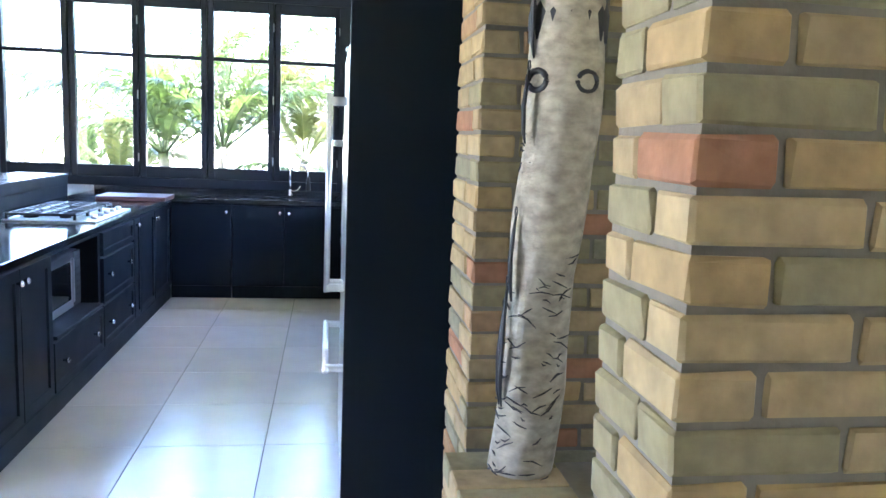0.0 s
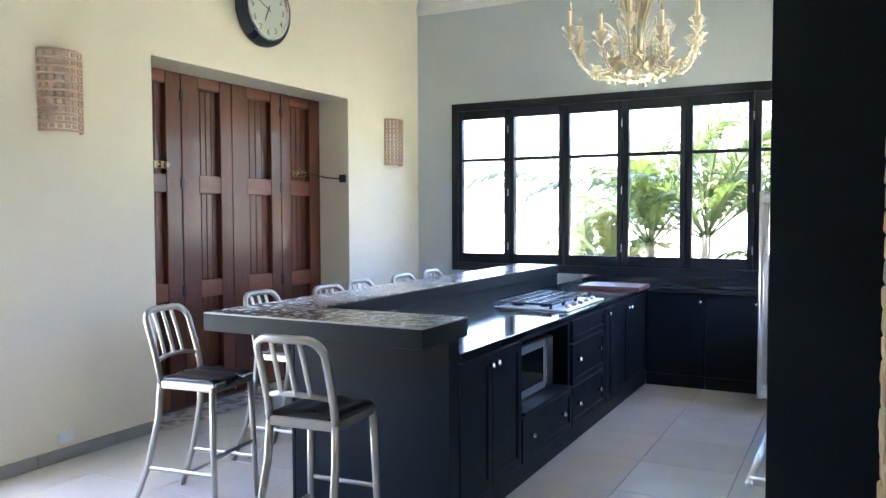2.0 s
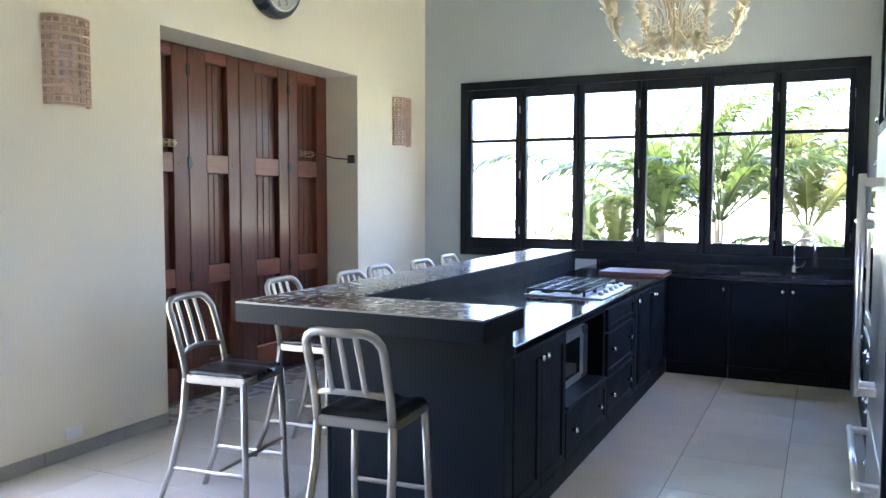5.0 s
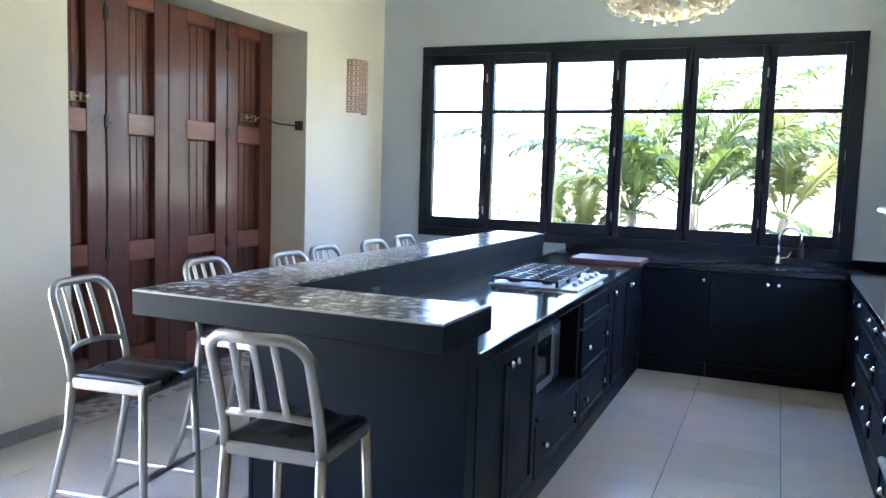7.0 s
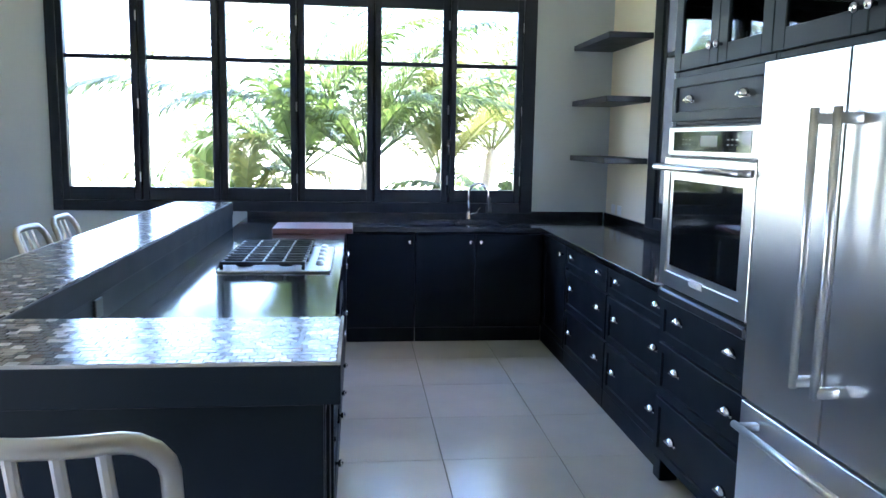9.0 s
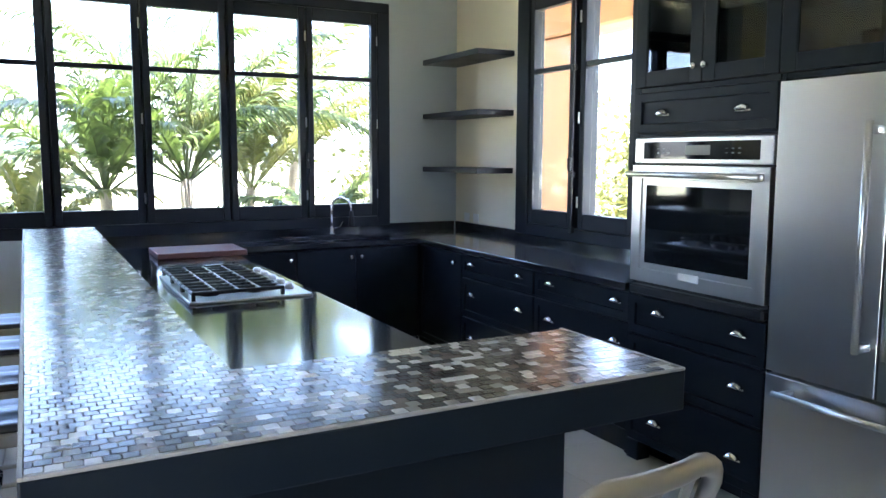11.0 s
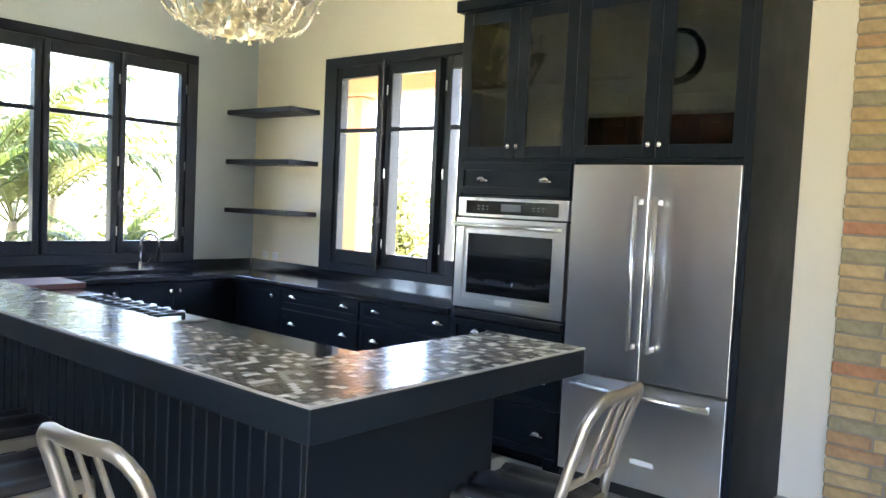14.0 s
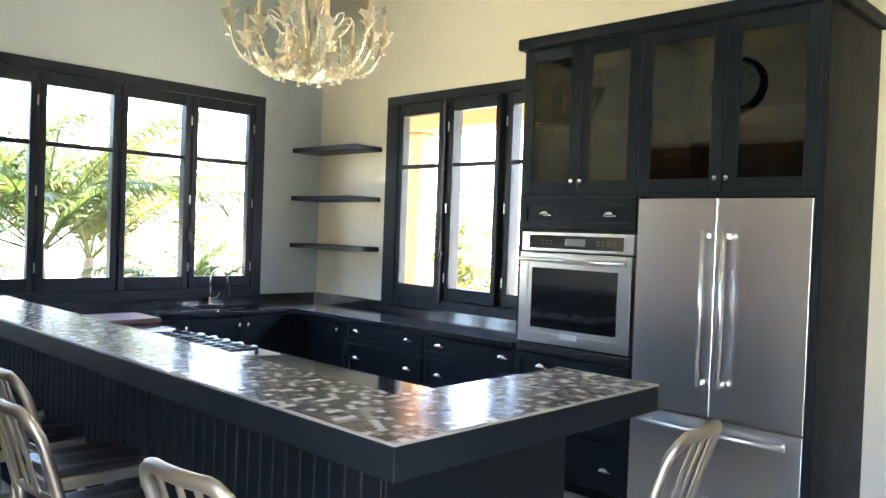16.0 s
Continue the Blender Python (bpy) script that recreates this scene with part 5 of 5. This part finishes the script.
# ---- mosaic of the bar top ----
tile = box(-0.0129, 0.0129, -0.0125, 0.0125, 0.0, 0.0042, 0.001)
tile_me = bpy.data.meshes.new("tile")
tile.to_mesh(tile_me)
tile.free()
tile_me.materials.append(MOSAIC)
random.seed(9)
verts, faces = [], []
count = 0
pitch = 0.0271
for j in range(158):
    y = 3.077 + j * pitch
    if y > 7.335:
        break
    end = -1.1935 if y < 3.495 else -2.0825
    x = -2.468 - (0.5 * (j % 2) + random.uniform(-0.06, 0.06)) * pitch
    x = max(x, -2.4935)
    while x - 0.0129 < end - 0.004:
        a0, a1 = max(x - 0.0129, -2.4805), min(x + 0.0129, end)
        whole = a1 - a0 > 0.0255
        if j < 7 and count < 300 and whole:
            ob = new("tile", tile_me)
            ob.parent = bar
            ob.location = Vector((x, y, 1.1085 + random.uniform(0, 0.0004))) - ORIGIN[bar.name]
            ob.rotation_euler = (random.uniform(-.008, .008), random.uniform(-.008, .008), 0)
            count += 1
        elif a1 - a0 > 0.003:
            b, c = len(verts), (a0 + a1) / 2
            tx, ty = random.uniform(-.00012, .00012), random.uniform(-.00012, .00012)
            for dz, q in ((1.1084, 1.0), (1.1125, 0.93)):
                for sx, sy in ((-1, -1), (1, -1), (1, 1), (-1, 1)):
                    verts.append((c + sx * (a1 - a0) / 2 * q, y + sy * 0.0125 * q, dz + (tx * sx + ty * sy if dz > 1.11 else 0)))
            faces += [(b + 4, b + 5, b + 6, b + 7)] + [(b + k, b + (k + 1) % 4, b + 4 + (k + 1) % 4, b + 4 + k) for k in range(4)]
        x += pitch
me = bpy.data.meshes.new("mosaic_field")
me.from_pydata([tuple(Vector(v) - ORIGIN[bar.name]) for v in verts], [], faces)
me.materials.append(MOSAIC_REST)
ob = new("mosaic_field", me)
ob.parent = bar
tagged(ob, "small glazed mosaic tiles in brown, grey and white", "", "", "stuff")

# ---- floor tiles ----
FT = 0.6
meshes = {}
fl = bpy.data.objects["floor"]
x0 = -0.72 - 6 * FT
for i in range(10):
    for j in range(-6, 21):
        a0, b0 = x0 + i * FT, 5.12 - 15 * 0.607 + j * 0.607
        a1, b1 = min(a0 + FT, RX), min(b0 + 0.607, BY)
        a0, b0 = max(a0, LX), max(b0, FY)
        if a1 - a0 < 0.02 or b1 - b0 < 0.02:
            continue
        key = (round(a1 - a0, 3), round(b1 - b0, 3))
        if key not in meshes:
            bm = box(-key[0] / 2 + 0.002, key[0] / 2 - 0.002, -key[1] / 2 + 0.002, key[1] / 2 - 0.002, -0.006, 0.0, 0.0012)
            me = bpy.data.meshes.new("floor_tile")
            bm.to_mesh(me)
            bm.free()
            me.materials.append(FLOOR_TILE)
            meshes[key] = me
        ob = new("floor_tile", meshes[key])
        ob.parent = fl
        ob.location = ((a0 + a1) / 2, (b0 + b1) / 2, 0)
